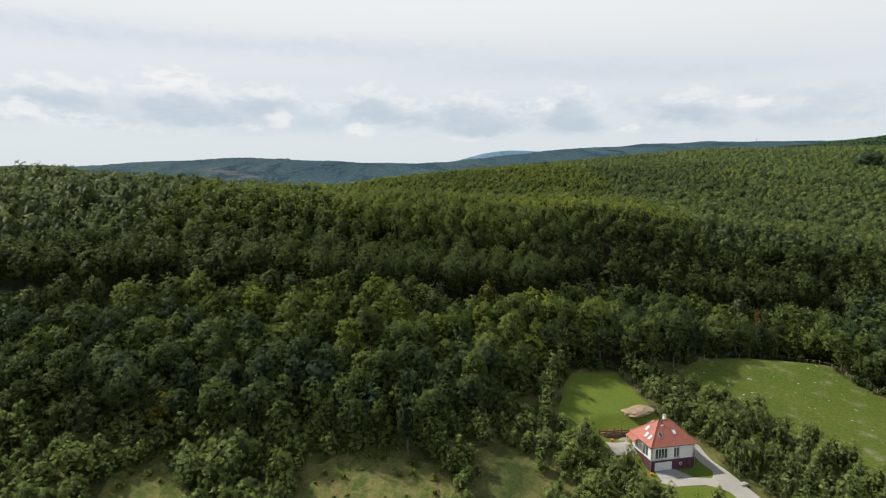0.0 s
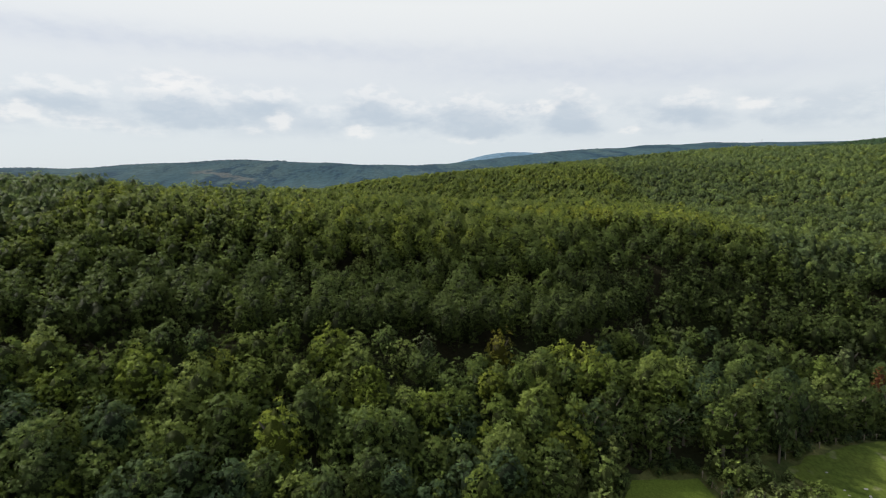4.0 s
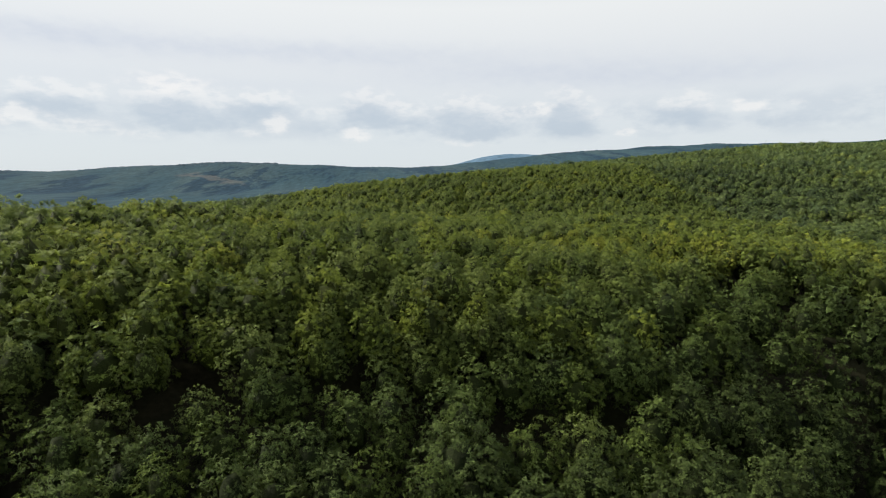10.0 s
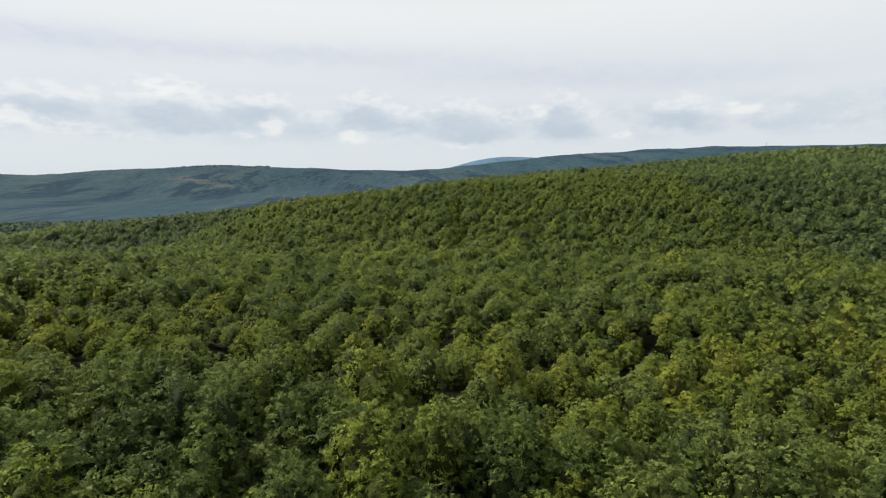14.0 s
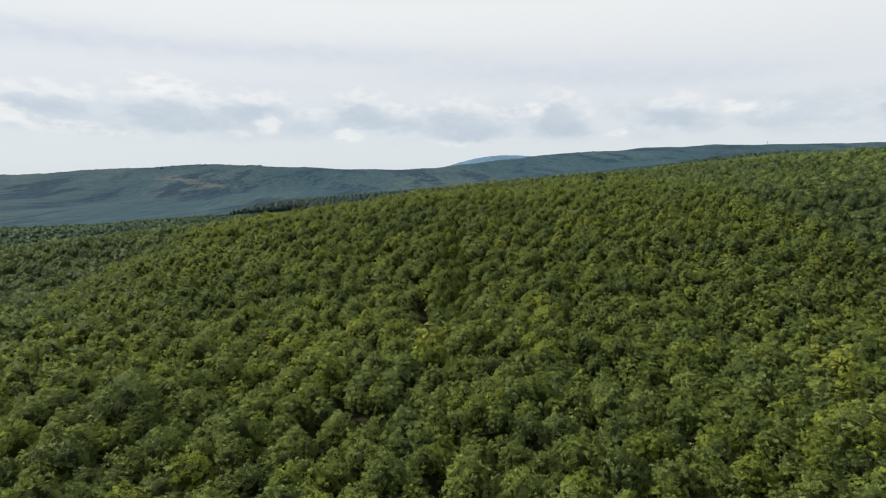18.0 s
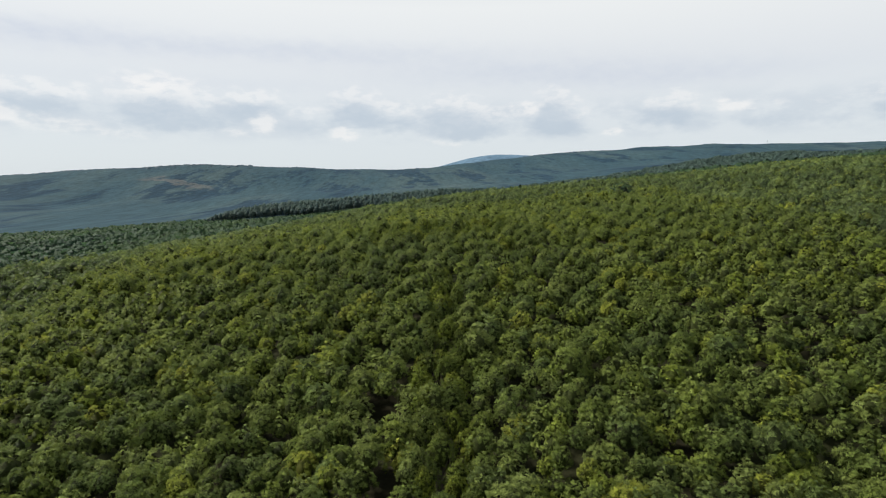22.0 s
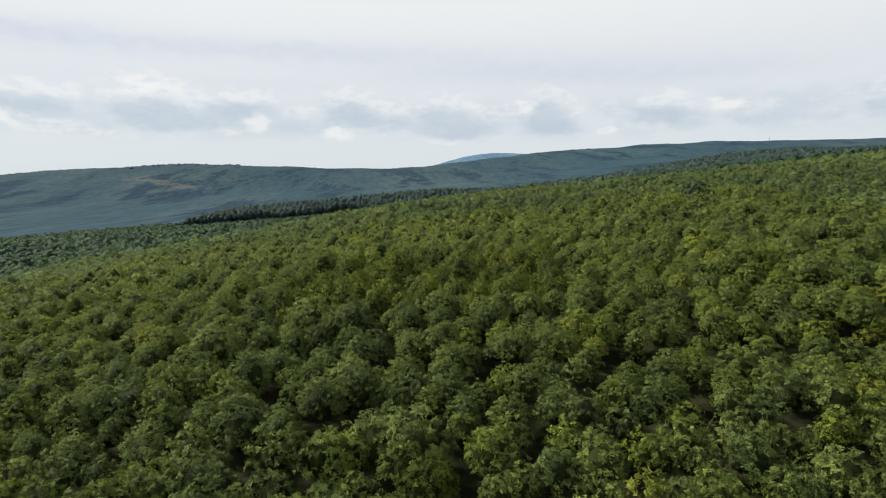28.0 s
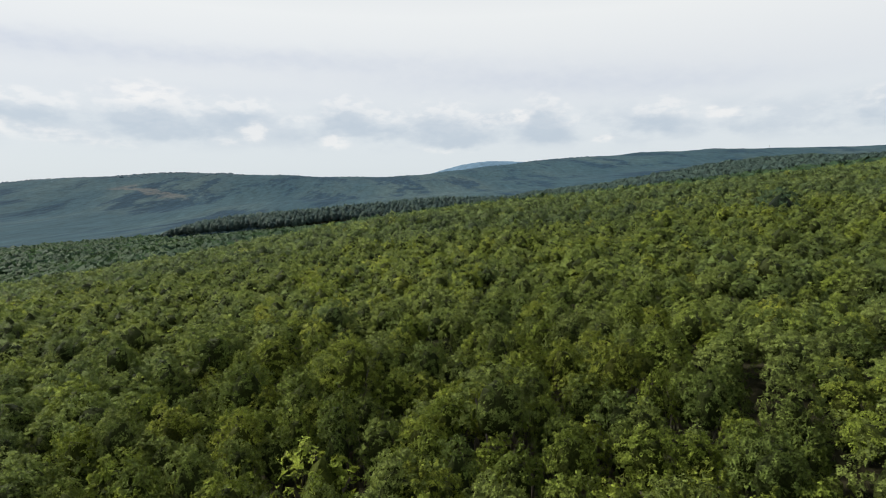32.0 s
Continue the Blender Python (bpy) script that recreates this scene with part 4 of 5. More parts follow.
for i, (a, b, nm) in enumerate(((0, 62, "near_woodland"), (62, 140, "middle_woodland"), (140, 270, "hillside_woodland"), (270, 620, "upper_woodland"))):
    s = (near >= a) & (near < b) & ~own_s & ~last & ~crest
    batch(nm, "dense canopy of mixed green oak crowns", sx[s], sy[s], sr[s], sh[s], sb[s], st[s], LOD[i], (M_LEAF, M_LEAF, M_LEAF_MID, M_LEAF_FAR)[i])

# woods of the far slopes and the valley
vx, vy = scatter(-1500, 1700, 560, 1500, 6.4, 33)
k = in_sight(vx, vy) & (np.hypot(vx - 10, vy - 400) < 860) & ((vy > 700) | (nearness(vx, vy, height(vx, vy) + 10) >= 620))
VALLEY_MEADOW = [(-330, 1180), (-300, 1095), (-215, 1060), (-130, 1085), (-20, 1060), (60, 1090), (70, 1180)]
TRACK = [(-166, 762), (-152, 758), (-128, 838), (-140, 842)]
k &= ~inside(TRACK, vx, vy)
k &= ~((np.abs(vy - 1240) < 70) & (vx > -360) & (vx < 400)) & ~inside(VALLEY_MEADOW, vx, vy) & ~((vy > 960) & (vy < 1170) & (vx > 60) & (vx < 420))
vx, vy = vx[k], vy[k]
vh = rnd.uniform(7.5, 11, len(vx))
batch("valley_woodland", "dark woods in the valley beyond the spur, hazed in colour", vx, vy, rnd.uniform(4.2, 6.2, len(vx)), vh, vh - 6.5, np.clip(0.5 + 0.3 * wave(vx, vy, 160, 8) + 0.2 * rnd.randn(len(vx)), 0, 1), LOD[4], M_FAR_LEAF, flat_shade=False)
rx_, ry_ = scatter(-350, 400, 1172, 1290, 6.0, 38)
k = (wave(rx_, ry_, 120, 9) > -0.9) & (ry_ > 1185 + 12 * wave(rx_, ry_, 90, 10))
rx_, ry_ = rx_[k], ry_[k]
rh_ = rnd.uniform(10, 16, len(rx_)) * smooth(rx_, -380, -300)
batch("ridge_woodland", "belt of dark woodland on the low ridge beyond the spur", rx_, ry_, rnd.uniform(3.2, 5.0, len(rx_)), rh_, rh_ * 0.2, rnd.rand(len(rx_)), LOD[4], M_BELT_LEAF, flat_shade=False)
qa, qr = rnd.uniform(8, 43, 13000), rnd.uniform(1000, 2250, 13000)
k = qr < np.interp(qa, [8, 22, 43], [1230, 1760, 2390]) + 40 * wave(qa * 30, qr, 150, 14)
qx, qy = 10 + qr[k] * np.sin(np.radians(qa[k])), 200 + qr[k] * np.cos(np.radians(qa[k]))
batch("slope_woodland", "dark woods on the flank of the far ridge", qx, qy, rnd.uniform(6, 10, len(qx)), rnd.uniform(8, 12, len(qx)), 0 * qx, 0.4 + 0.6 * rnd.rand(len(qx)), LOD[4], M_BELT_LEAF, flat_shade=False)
drape("valley_meadow", VALLEY_MEADOW, M_FAR_MEADOW, 6.0, 0.6, "hazy green meadow below the belt of woodland", "meadow", 8.0)
drape("forest_track", TRACK, M_SOIL, 2.0, 0.6, "pale dirt track through the valley woods", "track", 1.0)



def radio_mast(x, y):
    mast = tagged(new("radio_mast"), "thin grey radio mast on the distant ridge", "mast")
    mast.matrix_basis = pose(x, y, float(height(x, y)))
    bm = bmesh.new()
    bmesh.ops.create_cone(bm, cap_ends=True, segments=6, radius1=0.8, radius2=0.3, depth=20, matrix=pose(0, 0, 10))
    for nm, b in (("tower", bm),):
        me = bpy.data.meshes.new(nm)
        b.to_mesh(me)
        b.free()
        me.materials.append(M_METAL)
        new(nm, me).parent = mast
    for z in (13, 17):
        bm = bmesh.new()
        bmesh.ops.create_cone(bm, cap_ends=True, segments=8, radius1=1.3, radius2=1.3, depth=1.6, matrix=pose(0, 0, z))
        me = bpy.data.meshes.new("antenna")
        bm.to_mesh(me)
        bm.free()
        me.materials.append(M_METAL)
        new("antenna", me).parent = mast


radio_mast(10 + 3230 * math.sin(radians(29.7)), 200 + 3230 * math.cos(radians(29.7)))

# low bushes scattered in the meadow
lx_, ly_ = scatter(-66, 4, 88, 116, 3.4, 41, 0.6)
k = (inside(MEADOW, lx_, ly_) | inside(GLADE, lx_, ly_)) & (rnd.rand(len(lx_)) < 0.7)
lx_, ly_ = lx_[k], ly_[k]
lr_ = 0.3 + 1.1 * rnd.rand(len(lx_)) ** 2
batch("meadow_scrub", "low scrub and tall weeds scattered over the meadow", lx_, ly_, lr_, lr_ * rnd.uniform(0.8, 1.8, len(lx_)), lr_ * 0 - 0.05, rnd.uniform(0.3, 0.9, len(lx_)), [crown_arrays(820 + i, 10, 6, 0.24, asp=1.6, skirt=-0.6) for i in range(3)], M_LEAF)


def landmark(name, label, x, y, r, h, mat, seed, base=0.1, asp=2.0):
    t = own_tree(name, label, crown_arrays(seed, 92, 7, 0.115, asp=asp, core=2, skirt=-0.85, spread=0.17), base, seed, "", h / r, mat)
    t.matrix_basis = Matrix.LocRotScale((x, y, float(height(x, y)) - 0.1), Euler((0, 0, seed)), (r, r, h))


M_LIME = foliage("lime_green_foliage", [(0.150, 0.190, 0.026), (0.165, 0.200, 0.030)], 1.5, gaps=True)
M_GOLD = foliage("golden_foliage", [(0.150, 0.150, 0.020), (0.170, 0.165, 0.024)], 1.15, gaps=True)
M_DUSK = foliage("dark_foliage", [(0.034, 0.058, 0.030), (0.040, 0.066, 0.032)], 1.7, gaps=True)
M_RUST = foliage("rust_foliage", [(0.200, 0.075, 0.030), (0.220, 0.085, 0.030)], 1.1, gaps=True)
M_PALE = foliage("pale_foliage", [(0.120, 0.150, 0.060), (0.130, 0.160, 0.065)], 1.2, gaps=True)
landmark("lime_tree", "small lime-green tree among darker oaks", 9.3, 435, 2.5, 9.4, M_LIME, 901)
landmark("ridge_tree", "lone broad dark tree on the ridge", 93.6, 533, 5.4, 13.5, M_DUSK, 902)
landmark("ridge_tree", "clump of tall dark trees on the hillside", 311, 425, 11.0, 20, M_DUSK, 903)
landmark("golden_tree", "golden-green tree at the meadow edge", -57, 112, 3.6, 8.5, M_GOLD, 904, 0.02, 1.7)
landmark("lime_tree", "bright lime-green tree top in the front wood", -23, 135, 4.0, 15.5, M_LIME, 905)
landmark("rust_tree", "rust-red tree at the back of the wood", 101, 180, 1.8, 13.5, M_RUST, 906)
landmark("pale_tree", "pale grey-green tree rising above the wood", 98, 187, 3.8, 15.0, M_PALE, 907)
landmark("pale_tree", "broad pale grey-green tree below the scarp", 48, 186, 4.2, 14.5, M_PALE, 911, 0.05, 1.8)
landmark("pale_tree", "pale green tree below the scarp", 58, 189.5, 3.4, 13.0, M_PALE, 912, 0.05)
landmark("pale_tree", "slim pale grey-green tree top in the front wood", -1.5, 163, 2.4, 13.0, M_PALE, 913, 0.05)
landmark("lime_tree", "yellow-green tree top at the back of the front wood", 13, 165.4, 3.2, 13.8, M_GOLD, 914, 0.05)
landmark("lime_tree", "yellow-green tree top in the front wood", 70, 172, 3.0, 12.5, M_GOLD, 915, 0.05)
landmark("dark_tree", "broad dark tree at the meadow edge", -27, 121, 5.0, 13.0, M_DUSK, 908, 0.03)
landmark("dark_tree", "dark pointed tree at the meadow edge", -15, 117.5, 3.6, 11.5, M_DUSK, 909, 0.02, 2.4)
landmark("pale_tree", "pale grey-green young tree among shrubs", -70, 108, 3.0, 10.0, M_PALE, 910, 0.02, 2.6)
# lines of trees along the crests of the distant hills
ca = np.radians(rnd.uniform(-46, 46, 2600))
cr = 2600 + 700 * smooth(np.degrees(ca), -2, 8) + 60 * rnd.randn(2600)
hx, hy = 10 + cr * np.sin(ca), 200 + cr * np.cos(ca)
hh = rnd.uniform(0.2, 1.6, len(hx)) + 5 * (np.abs(np.degrees(ca) - 12) < 3.5) * rnd.rand(len(hx)) + 4 * rnd.rand(len(hx)) * ((np.abs(np.degrees(ca) + 20.5) < 4.5) & (wave(hx, hy, 220, 77) > -0.2))
TUFT = [crown_arrays(600 + i, 0, 0, 0.6, asp=1.6, mass=0.8, inner=0.45) for i in range(4)]
batch("distant_woodland", "woods on the distant hill crests, coloured with blue haze", hx, hy, rnd.uniform(7, 15, len(hx)), hh, hh - 14, rnd.rand(len(hx)), TUFT, M_HILL_LEAF, flat_shade=False)


def hazed_hill():
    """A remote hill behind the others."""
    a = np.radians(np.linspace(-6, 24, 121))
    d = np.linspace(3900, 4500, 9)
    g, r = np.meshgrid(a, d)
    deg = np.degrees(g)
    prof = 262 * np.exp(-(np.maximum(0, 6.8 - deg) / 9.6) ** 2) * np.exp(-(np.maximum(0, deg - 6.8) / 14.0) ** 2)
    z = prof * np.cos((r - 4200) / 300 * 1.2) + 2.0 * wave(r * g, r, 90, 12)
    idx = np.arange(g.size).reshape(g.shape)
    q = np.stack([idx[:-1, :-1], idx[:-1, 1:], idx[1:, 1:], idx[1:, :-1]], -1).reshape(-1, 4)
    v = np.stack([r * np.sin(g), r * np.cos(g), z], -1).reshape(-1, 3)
    tagged(new("backdrop", mesh_from("backdrop", v, q, mats=[M_HAZED_HILL], flat_shade=False)), "remote hill coloured with blue haze behind the nearer ridges", "hill", kind="structure")


hazed_hill()


# ================= the house and its yard =================
def boxes(items):
    """One bmesh out of boxes: x0, y0, z0, x1, y1, z1 each, slightly bevelled."""
    bm = bmesh.new()
    for x0, y0, z0, x1, y1, z1 in items:
        r = bmesh.ops.create_cube(bm, size=1.0)
        bmesh.ops.scale(bm, vec=(x1 - x0, y1 - y0, z1 - z0), verts=r["verts"])
        bmesh.ops.translate(bm, vec=((x0 + x1) / 2, (y0 + y1) / 2, (z0 + z1) / 2), verts=r["verts"])
    small = min(min(abs(i[3] - i[0]), abs(i[4] - i[1]), abs(i[5] - i[2])) for i in items)
    bmesh.ops.bevel(bm, geom=bm.edges[:], offset=min(0.02, small * 0.2), segments=1, affect="EDGES")
    return bm


def pipe(a, b, r0, r1, n=10):
    bm = bmesh.new()
    a, b = Vector(a), Vector(b)
    q = (b - a).to_track_quat("Z", "Y").to_matrix().to_4x4()
    bmesh.ops.create_cone(bm, cap_ends=True, segments=n, radius1=r0, radius2=r1, depth=(b - a).length, matrix=Matrix.Translation((a + b) / 2) @ q)
    return bm


def part(name, bm, mat, parent, label="", at=None):
    me = bpy.data.meshes.new(name)
    bmesh.ops.recalc_face_normals(bm, faces=bm.faces[:])
    bm.to_mesh(me)
    bm.free()
    me.materials.append(mat)
    ob = new(name, me)
    ob.parent = parent
    if at is not None:
        ob.matrix_basis = at
    return tagged(ob, label)


def faces_bm(points, quads):
    bm = bmesh.new()
    v = [bm.verts.new(p) for p in points]
    for q in quads:
        bm.faces.new([v[i] for i in q])
    return bm


def wall_with_holes(length, z0, z1, thick, holes):
    """A wall along x from 0 to length, outer face at y 0, with rectangular openings x0, z0, x1, z1."""
    xs = sorted({0, length, *(h[0] for h in holes), *(h[2] for h in holes)})
    zs = sorted({z0, z1, *(h[1] for h in holes), *(h[3] for h in holes)})
    bm = bmesh.new()
    for xa, xb in zip(xs, xs[1:]):
        for za, zb in zip(zs, zs[1:]):
            if any(h[0] < (xa + xb) / 2 < h[2] and h[1] < (za + zb) / 2 < h[3] for h in holes):
                continue
            r = bmesh.ops.create_cube(bm, size=1.0)
            bmesh.ops.scale(bm, vec=(xb - xa, thick, zb - za), verts=r["verts"])
            bmesh.ops.translate(bm, vec=((xa + xb) / 2, thick / 2, (za + zb) / 2), verts=r["verts"])
    bmesh.ops.remove_doubles(bm, verts=bm.verts[:], dist=0.001)
    return bm


def window(parent, m, w, h, leaves, label):
    """A white framed window of some leaves, sitting in its opening; x along the wall, y inwards."""
    f = 0.09
    win = part("window", boxes([(0, 0.06, 0, f, 0.16, h), (w - f, 0.06, 0, w, 0.16, h), (f, 0.06, 0, w - f, 0.16, f), (f, 0.06, h - f, w - f, 0.16, h)]), M_WHITE, parent, label, m)
    step = (w - 2 * f) / leaves
    for i in range(leaves):
        a = f + i * step
        part("pane", boxes([(a + 0.04, 0.10, f + 0.02, a + step - 0.04, 0.12, h - f - 0.02)]), M_GLASS, win)
        if i:
            part("mullion", boxes([(a - 0.045, 0.05, f, a + 0.045, 0.15, h - f)]), M_WHITE, win)
    part("sill", boxes([(-0.08, -0.08, -0.07, w + 0.08, 0.1, -0.01)]), M_METAL, win)
    return win


def build_house():
    L, D, FLOOR, EAVE, RIDGE, O = 10.0, 7.6, 2.5, 5.55, 9.4, 0.55
    house = tagged(new("house"), "white rendered house with a red hipped roof and plum plinth", "house")
    house.matrix_basis = HOUSE
    turn = lambda deg, x, y: pose(x, y, 0, 0, 0, deg)
    front_holes = [(0.9, 2.75, 3.8, 5.0), (5.25, 2.75, 6.6, 5.0)]
    part("wall", wall_with_holes(L, FLOOR, EAVE, 0.35, front_holes), M_RENDERED, house, "white rendered front wall")
    part("wall", wall_with_holes(D, FLOOR, EAVE, 0.35, [(1.2, 3.3, 2.2, 4.7), (4.2, 2.75, 6.2, 4.9)]), M_RENDERED, house, "", turn(-90, 0, D))
    part("wall", wall_with_holes(L, FLOOR, EAVE, 0.35, []), M_RENDERED, house, "", turn(180, L, D))
    part("wall", wall_with_holes(D, FLOOR, EAVE, 0.35, [(2.6, 3.3, 3.8, 4.7)]), M_RENDERED, house, "", turn(90, L, 0))
    part("plinth", wall_with_holes(L + 0.1, -1.5, FLOOR, 0.4, [(0.9, 0.05, 5.1, 2.1)]), M_PLINTH, house, "dark plum plinth with the garage opening", pose(-0.05, -0.05, 0))
    for deg, x, y, ln in ((-90, -0.05, D + 0.05, D + 0.1), (180, L + 0.05, D + 0.05, L + 0.1), (90, L + 0.05, -0.05, D + 0.1)):
        part("plinth", wall_with_holes(ln, -1.5, FLOOR, 0.4, []), M_PLINTH, house, "", turn(deg, x, y))
    part("floor_slab", boxes([(0.4, 0.4, FLOOR - 0.25, L - 0.4, D - 0.4, FLOOR)]), M_PAVING, house)
    part("ledge", boxes([(-0.12, -0.12, FLOOR + 0.003, L + 0.12, -0.003, FLOOR + 0.06)]), M_METAL, house)
    # garage door of four panels
    door = part("garage_door", boxes([(0.98, 0.12, 0.02, 5.02, 0.17, 2.08)]), M_WHITE, house, "wide white sectional garage door")
    for i in range(4):
        part("panel", boxes([(1.0, 0.09, 0.04 + i * 0.51, 5.0, 0.119, 0.51 + i * 0.51)]), M_WHITE, door)
    part("handle", boxes([(2.9, 0.05, 0.62, 3.1, 0.088, 0.66)]), M_DARK, door)
    part("lintel", boxes([(0.7, -0.16, 2.12, 5.3, -0.052, 2.3)]), M_PLINTH, house)
    ring = bmesh.new()
    bmesh.ops.create_cone(ring, cap_ends=True, segments=20, radius1=0.34, radius2=0.34, depth=0.1, matrix=pose(6.9, -0.06, 1.35, 90))
    port = part("round_window", ring, M_WHITE, house, "small round white window")
    ring = bmesh.new()
    bmesh.ops.create_cone(ring, cap_ends=True, segments=20, radius1=0.24, radius2=0.24, depth=0.05, matrix=pose(6.9, -0.10, 1.35, 90))
    part("pane", ring, M_GLASS, port)
    window(house, pose(0.9, 0.0, 2.75), 2.9, 2.25, 4, "white four-leaf terrace window")
    window(house, pose(5.25, 0.0, 2.75), 1.35, 2.25, 2, "white two-leaf window")
    window(house, turn(-90, 0, D) @ pose(1.2, 0, 3.3), 1.0, 1.4, 1, "white side window")
    window(house, turn(-90, 0, D) @ pose(4.2, 0, 2.75), 2.0, 2.15, 2, "white terrace door")
    window(house, turn(90, L, 0) @ pose(2.6, 0, 3.3), 1.2, 1.4, 2, "white side window")
    # hipped roof with a short ridge, thick at the eaves
    x0, x1, y0, y1 = -O, L + O, -O, D + O
    half = (y1 - y0) / 2
    a, b = (x0 + half * 0.98, (y0 + y1) / 2, RIDGE), (x1 - half * 0.98, (y0 + y1) / 2, RIDGE)
    lowz = EAVE - 0.03
    pts = [(x0, y0, lowz), (x1, y0, lowz), (x1, y1, lowz), (x0, y1, lowz), a, b]
    pts += [(p[0], p[1], p[2] + 0.18) for p in pts]
    roof = part("roof", faces_bm(pts, [(0, 3, 2, 1), (6, 7, 11, 10), (7, 8, 11), (8, 9, 10, 11), (9, 6, 10), (0, 1, 7, 6), (1, 2, 8, 7), (2, 3, 9, 8), (3, 0, 6, 9)]), M_TILE, house, "red tiled hipped roof")
    up = [Vector(p) for p in pts[6:]]
    for i, j in ((0, 4), (1, 5), (2, 5), (3, 4), (4, 5)):
        part("ridge_cap", pipe(up[i], up[j], 0.11, 0.11, 8), M_TILE, roof)
    n_rows = 14
    for face, (p, q, r_, s_) in enumerate(((0, 1, 5, 4), (3, 0, 4, 4))):
        for k in range(1, n_rows):
            f = k / n_rows
            u, v = up[p].lerp(up[s_], f), up[q].lerp(up[r_], f)
            part("tile_row", pipe(u, v, 0.028, 0.028, 4), M_TILE, roof)
    part("wing_roof", faces_bm([(-1.7, 4.2, lowz - 0.35), (-1.7, D + 0.1, lowz - 0.35), (-O + 0.1, D + 0.1, EAVE + 0.16), (-O + 0.1, 4.2, EAVE + 0.16), (-1.7, 4.2, lowz - 0.5), (-1.7, D + 0.1, lowz - 0.5), (-O + 0.1, D + 0.1, EAVE - 0.04), (-O + 0.1, 4.2, EAVE - 0.04)],
                                [(0, 1, 2, 3), (7, 6, 5, 4), (0, 4, 5, 1), (1, 5, 6, 2), (2, 6, 7, 3), (3, 7, 4, 0)]), M_TILE, house, "small lean-to roof over the terrace door")
    for y in (4.4, D - 0.1):
        part("post", boxes([(-1.6, y - 0.06, 1.0, -1.48, y + 0.06, lowz - 0.42)]), M_WHITE, house)
    for (ax, ay), (bx, by) in (((x0, y0), (x1, y0)), ((x0, y0), (x0, y1)), ((x1, y0), (x1, y1)), ((x0, y1), (x1, y1))):
        part("gutter", pipe((ax, ay, EAVE + 0.08), (bx, by, EAVE + 0.08), 0.07, 0.07, 8), M_DARK, house)
    for px in (-0.12, L + 0.12):
        part("downpipe", pipe((px, -0.14, 0.1), (px, -0.14, EAVE), 0.05, 0.05, 8), M_METAL, house)

    def skylight(p, q, f, g, h):
        """A roof window on the slope over the eave p-q, at f along it and g up it, h long."""
        e = (q - p).normalized()
        mid = up[4]
        foot = p + (q - p) * f
        rise = mid - p - e * (mid - p).dot(e)
        nrm = e.cross(rise).normalized()
        base = foot + rise * g
        rise = rise.normalized()
        m = Matrix((e, rise, nrm)).transposed().to_4x4()
        m.translation = base
        sk = part("skylight", boxes([(-0.42, 0, -0.02, 0.42, 0.1, 0.12), (-0.42, h - 0.1, -0.02, 0.42, h, 0.12), (-0.42, 0.1, -0.02, -0.33, h - 0.1, 0.12), (0.33, 0.1, -0.02, 0.42, h - 0.1, 0.12)]), M_METAL, roof, "grey framed roof window", m)
        part("pane", boxes([(-0.33, 0.1, 0.02, 0.33, h - 0.1, 0.07)]), M_GLASS if f < 0.5 and p is up[0] else M_WHITE, sk)

    skylight(up[0], up[1], 0.30, 0.34, 1.2)
    skylight(up[0], up[1], 0.60, 0.42, 1.1)
    skylight(up[3], up[0], 0.72, 0.20, 1.2)
    skylight(up[3], up[0], 0.56, 0.20, 1.2)
    skylight(up[3], up[0], 0.42, 0.42, 1.2)
    ch = part("chimney", boxes([(5.5, 4.5, RIDGE - 1.2, 6.05, 5.05, RIDGE + 0.75)]), M_RENDERED, house, "white rendered chimney")
    part("cap", boxes([(5.42, 4.42, RIDGE + 0.75, 6.13, 5.13, RIDGE + 0.86)]), M_STONE, ch)
    vent = part("vent_pipe", pipe((4.1, 3.1, RIDGE - 0.9), (4.1, 3.1, RIDGE + 0.35), 0.11, 0.11), M_DARK, house, "dark metal flue")
    part("cap", pipe((4.1, 3.1, RIDGE + 0.36), (4.1, 3.1, RIDGE + 0.5), 0.2, 0.05), M_DARK, vent)
    part("flashing", boxes([(3.85, 2.75, RIDGE - 0.72, 4.35, 3.0, RIDGE - 0.5)]), M_WHITE, vent)


build_house()

DRIVE = [(55.4, 124.5), (57.2, 124), (58.6, 118), (61, 112.5), (64.2, 104), (68, 96), (64, 94), (60.3, 102), (57.2, 108.6), (53, 109.9), (47, 109), (44.2, 110), (44.6, 112.2), (51.5, 112.4), (55.5, 112.2), (57, 115), (55.4, 120)]
APRON = [(44.6, 112.2), (44.6, 114.9), (49.2, 115.9), (51.8, 112.5)]
drape("drive", DRIVE, M_DRIVE, 0.3, 0.2, "pale gravel drive past the house", "driveway", 0.2)
drape("apron", APRON, M_PAVING, 0.3, 0.22, "grey paved apron before the garage", "driveway", 0.1)
drape("terrace", [(37.2, 118.2), (36.2, 122.2), (41.5, 123.4), (42.4, 119.4)], M_DRIVE, 0.4, 0.22, "pale paved terrace beside the house", "terrace", 0.2)


def on_land(x, y, dz=0.0, rz=0.0):
    return pose(x, y, float(height(x, y)) + dz, 0, 0, rz)


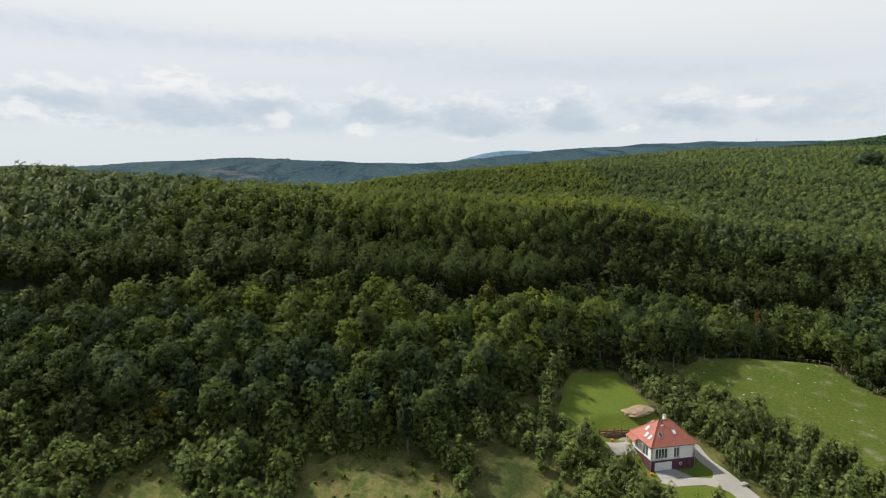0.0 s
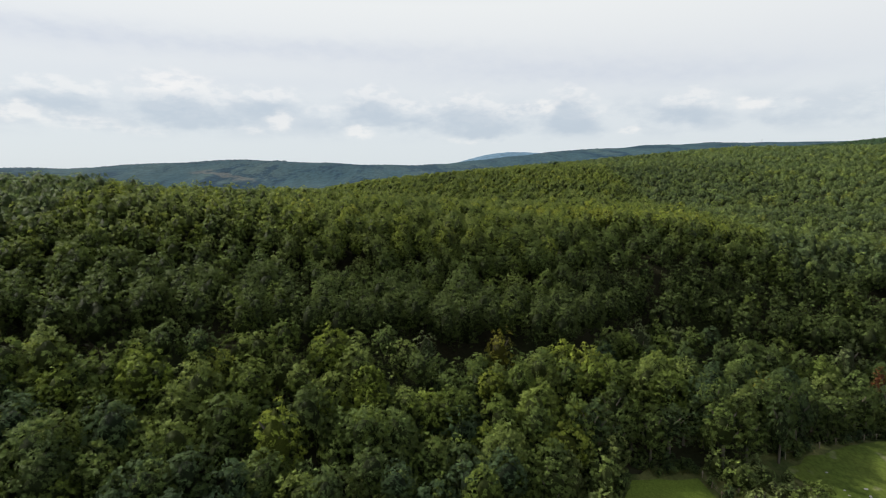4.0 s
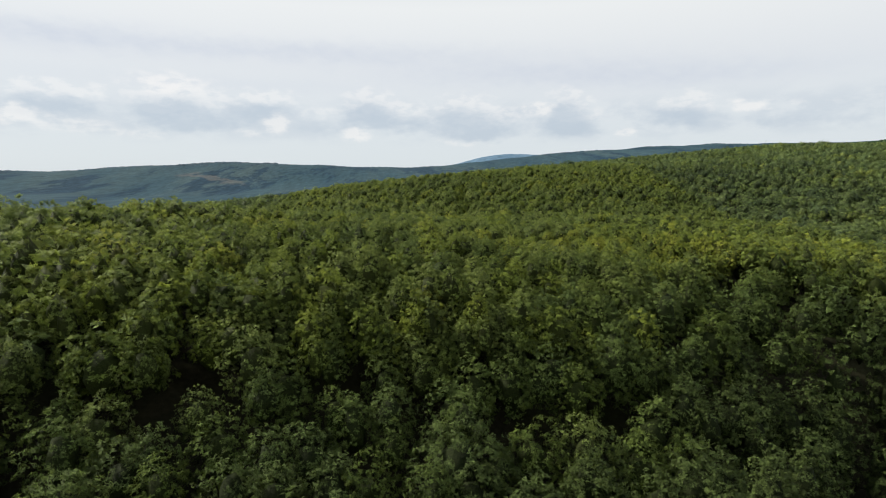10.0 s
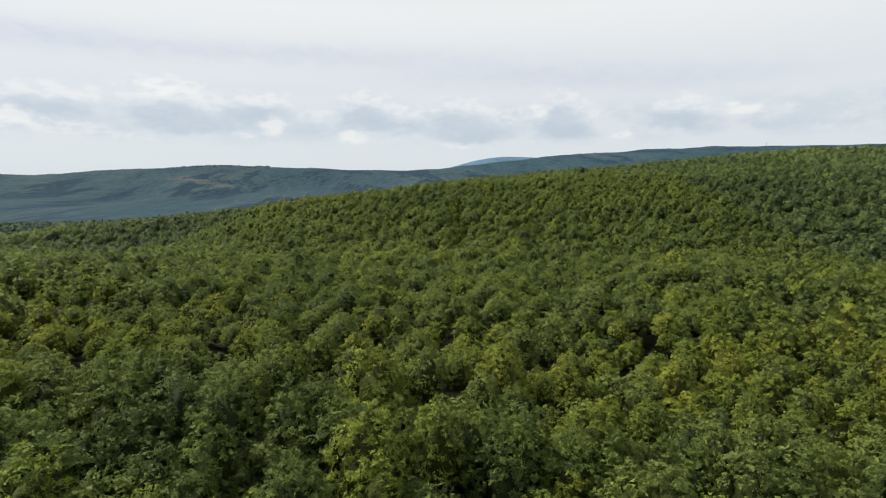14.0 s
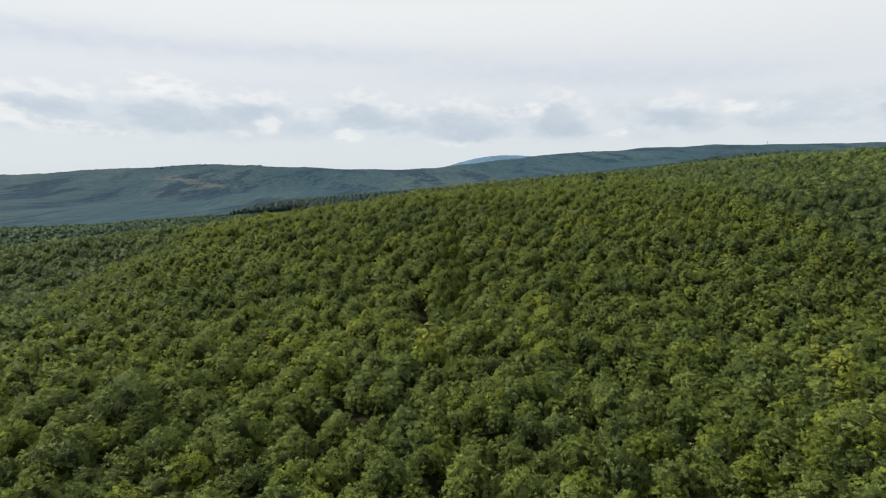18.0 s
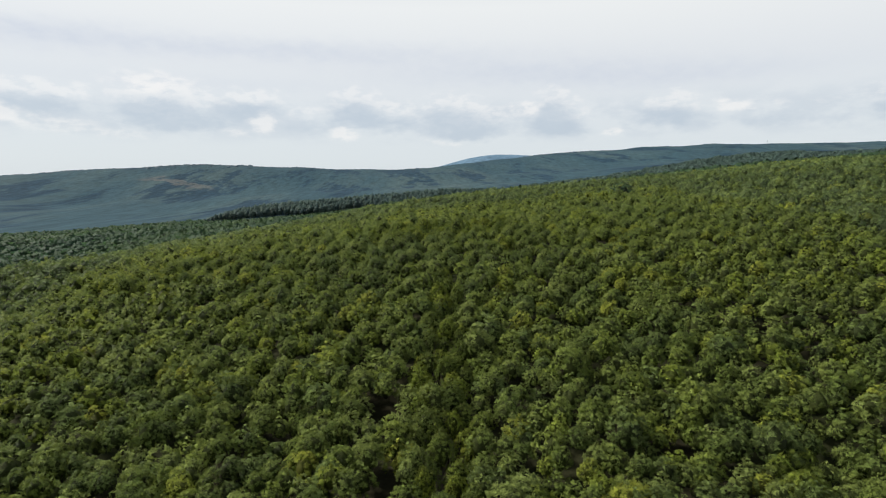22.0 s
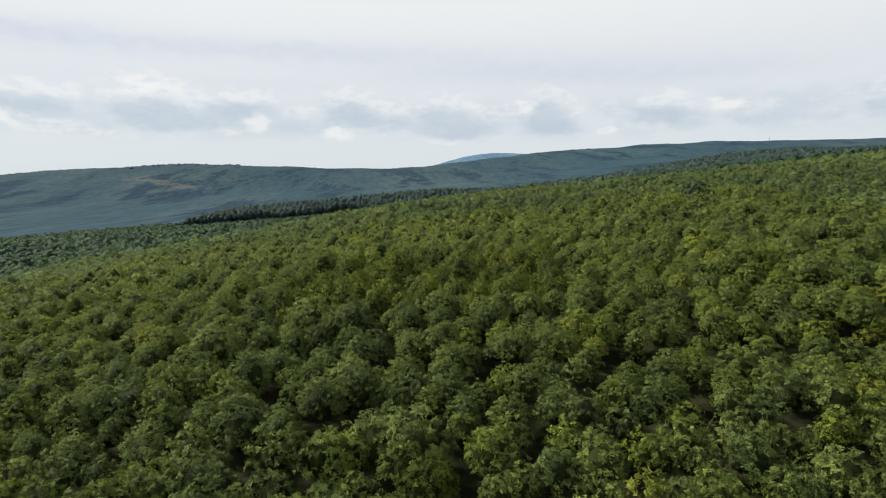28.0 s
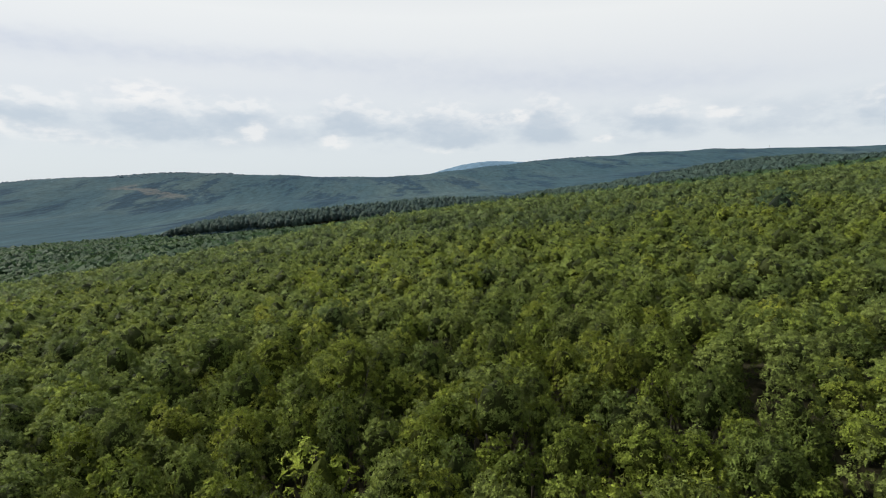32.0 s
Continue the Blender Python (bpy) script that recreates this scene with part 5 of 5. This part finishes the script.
def lump(name, mat, label, category, x, y, sx_, sy_, sz_, rz, seed, rough=0.22, level=3, group=""):
    bm = bmesh.new()
    bmesh.ops.create_icosphere(bm, subdivisions=level, radius=1.0)
    for v in bm.verts:
        n = noise.noise(v.co * 1.3 + Vector((seed, 0, 0))) + 0.5 * noise.noise(v.co * 3.1 + Vector((0, seed, 0)))
        v.co = Vector((v.co.x * sx_, v.co.y * sy_, v.co.z * sz_)) * (1 + rough * n)
    me = bpy.data.meshes.new(name)
    bm.to_mesh(me)
    bm.free()
    me.materials.append(mat)
    me.polygons.foreach_set("use_smooth", [level > 2] * len(me.polygons))
    ob = new(name, me)
    ob.matrix_basis = on_land(x, y, 0, rz)
    return tagged(ob, label, category, group)


lump("soil_mound", M_SOIL, "low heap of pale dug soil on the lawn", "soil heap", 47.4, 134.2, 4.6, 2.6, 0.85, 25, 3.0, 0.22, 4)
lump("soil_mound", M_SOIL, "small spill of pale soil beside the fence", "soil heap", 50.0, 131.4, 1.8, 1.4, 0.55, 50, 7.0)
lump("earth_bank", M_DARK_SOIL, "dark cut earth bank behind the terrace", "earth bank", 39.4, 126.2, 4.4, 1.1, 1.5, 8, 9.0)
lump("soil_mound", M_SOIL, "pale sand heap on the terrace", "soil heap", 41.4, 124.4, 1.6, 1.0, 0.5, 8, 11.0)


def retaining_wall():
    wall = tagged(new("retaining_wall"), "brown board retaining wall against the cut earth", "retaining wall")
    wall.matrix_basis = on_land(35.6, 125.2, 0, 6)
    for i in range(5):
        part("post", boxes([(i * 1.75 - 0.09, -0.09, -0.6, i * 1.75 + 0.09, 0.09, 1.5)]), M_BOARD, wall)
    for j in (1, 3):
        part("board", boxes([(-0.2, 0.095, -0.3 + j * 0.3, 7.2, 0.14, -0.03 + j * 0.3)]), M_BOARD, wall)


retaining_wall()


def barrel(x, y, rz, label):
    ob = tagged(new("bucket"), label, "bucket")
    ob.matrix_basis = on_land(x, y, 0.2, rz)
    bm = bmesh.new()
    bmesh.ops.create_cone(bm, cap_ends=True, segments=16, radius1=0.26, radius2=0.33, depth=0.5, matrix=pose(0, 0, 0.25))
    part("body", bm, M_ORANGE, ob)
    part("rim", pipe((0, 0, 0.48), (0, 0, 0.53), 0.35, 0.35, 16), M_ORANGE, ob)


barrel(38.0, 123.2, 0, "orange plastic bucket on the terrace")
barrel(43.4, 113.2, 0, "orange plastic tub beside the garage")
slab = tagged(new("concrete_cover"), "pale concrete cover slab at the edge of the drive", "slab")
slab.matrix_basis = on_land(61.4, 111.0, 0.2, 20)
part("slab", boxes([(-0.8, -0.5, -0.3, 0.8, 0.5, 0.25)]), M_STONE, slab)
part("lid", boxes([(-0.35, -0.3, 0.252, 0.35, 0.3, 0.32)]), M_METAL, slab)


def fence(name, label, line, gap, tall, rails, mat):
    """A fence along a line of plan points: a post every so often, rails between."""
    f = tagged(new(name), label, "fence")
    pts = []
    for (xa, ya), (xb, yb) in zip(line, line[1:]):
        n = max(1, round(math.hypot(xb - xa, yb - ya) / gap))
        pts += [(xa + (xb - xa) * i / n, ya + (yb - ya) * i / n) for i in range(n)]
    pts.append(line[-1])
    P = [Vector((x, y, float(height(x, y)))) for x, y in pts]
    f.matrix_basis = Matrix.Translation(P[0])
    for p in P:
        q = p - P[0]
        part("post", boxes([(q.x - 0.08, q.y - 0.08, q.z - 0.4, q.x + 0.08, q.y + 0.08, q.z + tall * random.uniform(0.92, 1.06))]), mat, f)
    for p, q in zip(P, P[1:]):
        for r in rails:
            part("rail", pipe(p - P[0] + Vector((0, 0, tall * r)), q - P[0] + Vector((0, 0, tall * r)), 0.018, 0.018, 5), mat, f)


fence("fence", "grey wooden fence along the edge of the lawn", [(47.3, 149.5), (50.2, 141), (52.8, 132), (54.5, 126)], 2.4, 1.3, (0.35, 0.6, 0.9), M_WOOD)
fence("fence", "weathered post fence along the top of the pasture", [(66, 156.5), (84, 164.5), (93, 169.5), (104, 173), (110.5, 169.5), (113, 162), (116, 154), (119.5, 146.5), (125, 134.5)], 5.0, 1.3, (0.9,), M_WOOD)

# pale stones in the pasture
for i in range(60):
    x, y = random.uniform(72, 128), random.uniform(112, 163)
    if not bool(inside(FIELD, x, y)):
        continue
    big = random.uniform(0.12, 0.42)
    lump("field_stone", M_STONE, "flat pale stone lying in the pasture", "stone", x, y, big * 1.6, big, 0.22, random.uniform(0, 180), i * 1.7, 0.3, 1, "stones in the pasture")
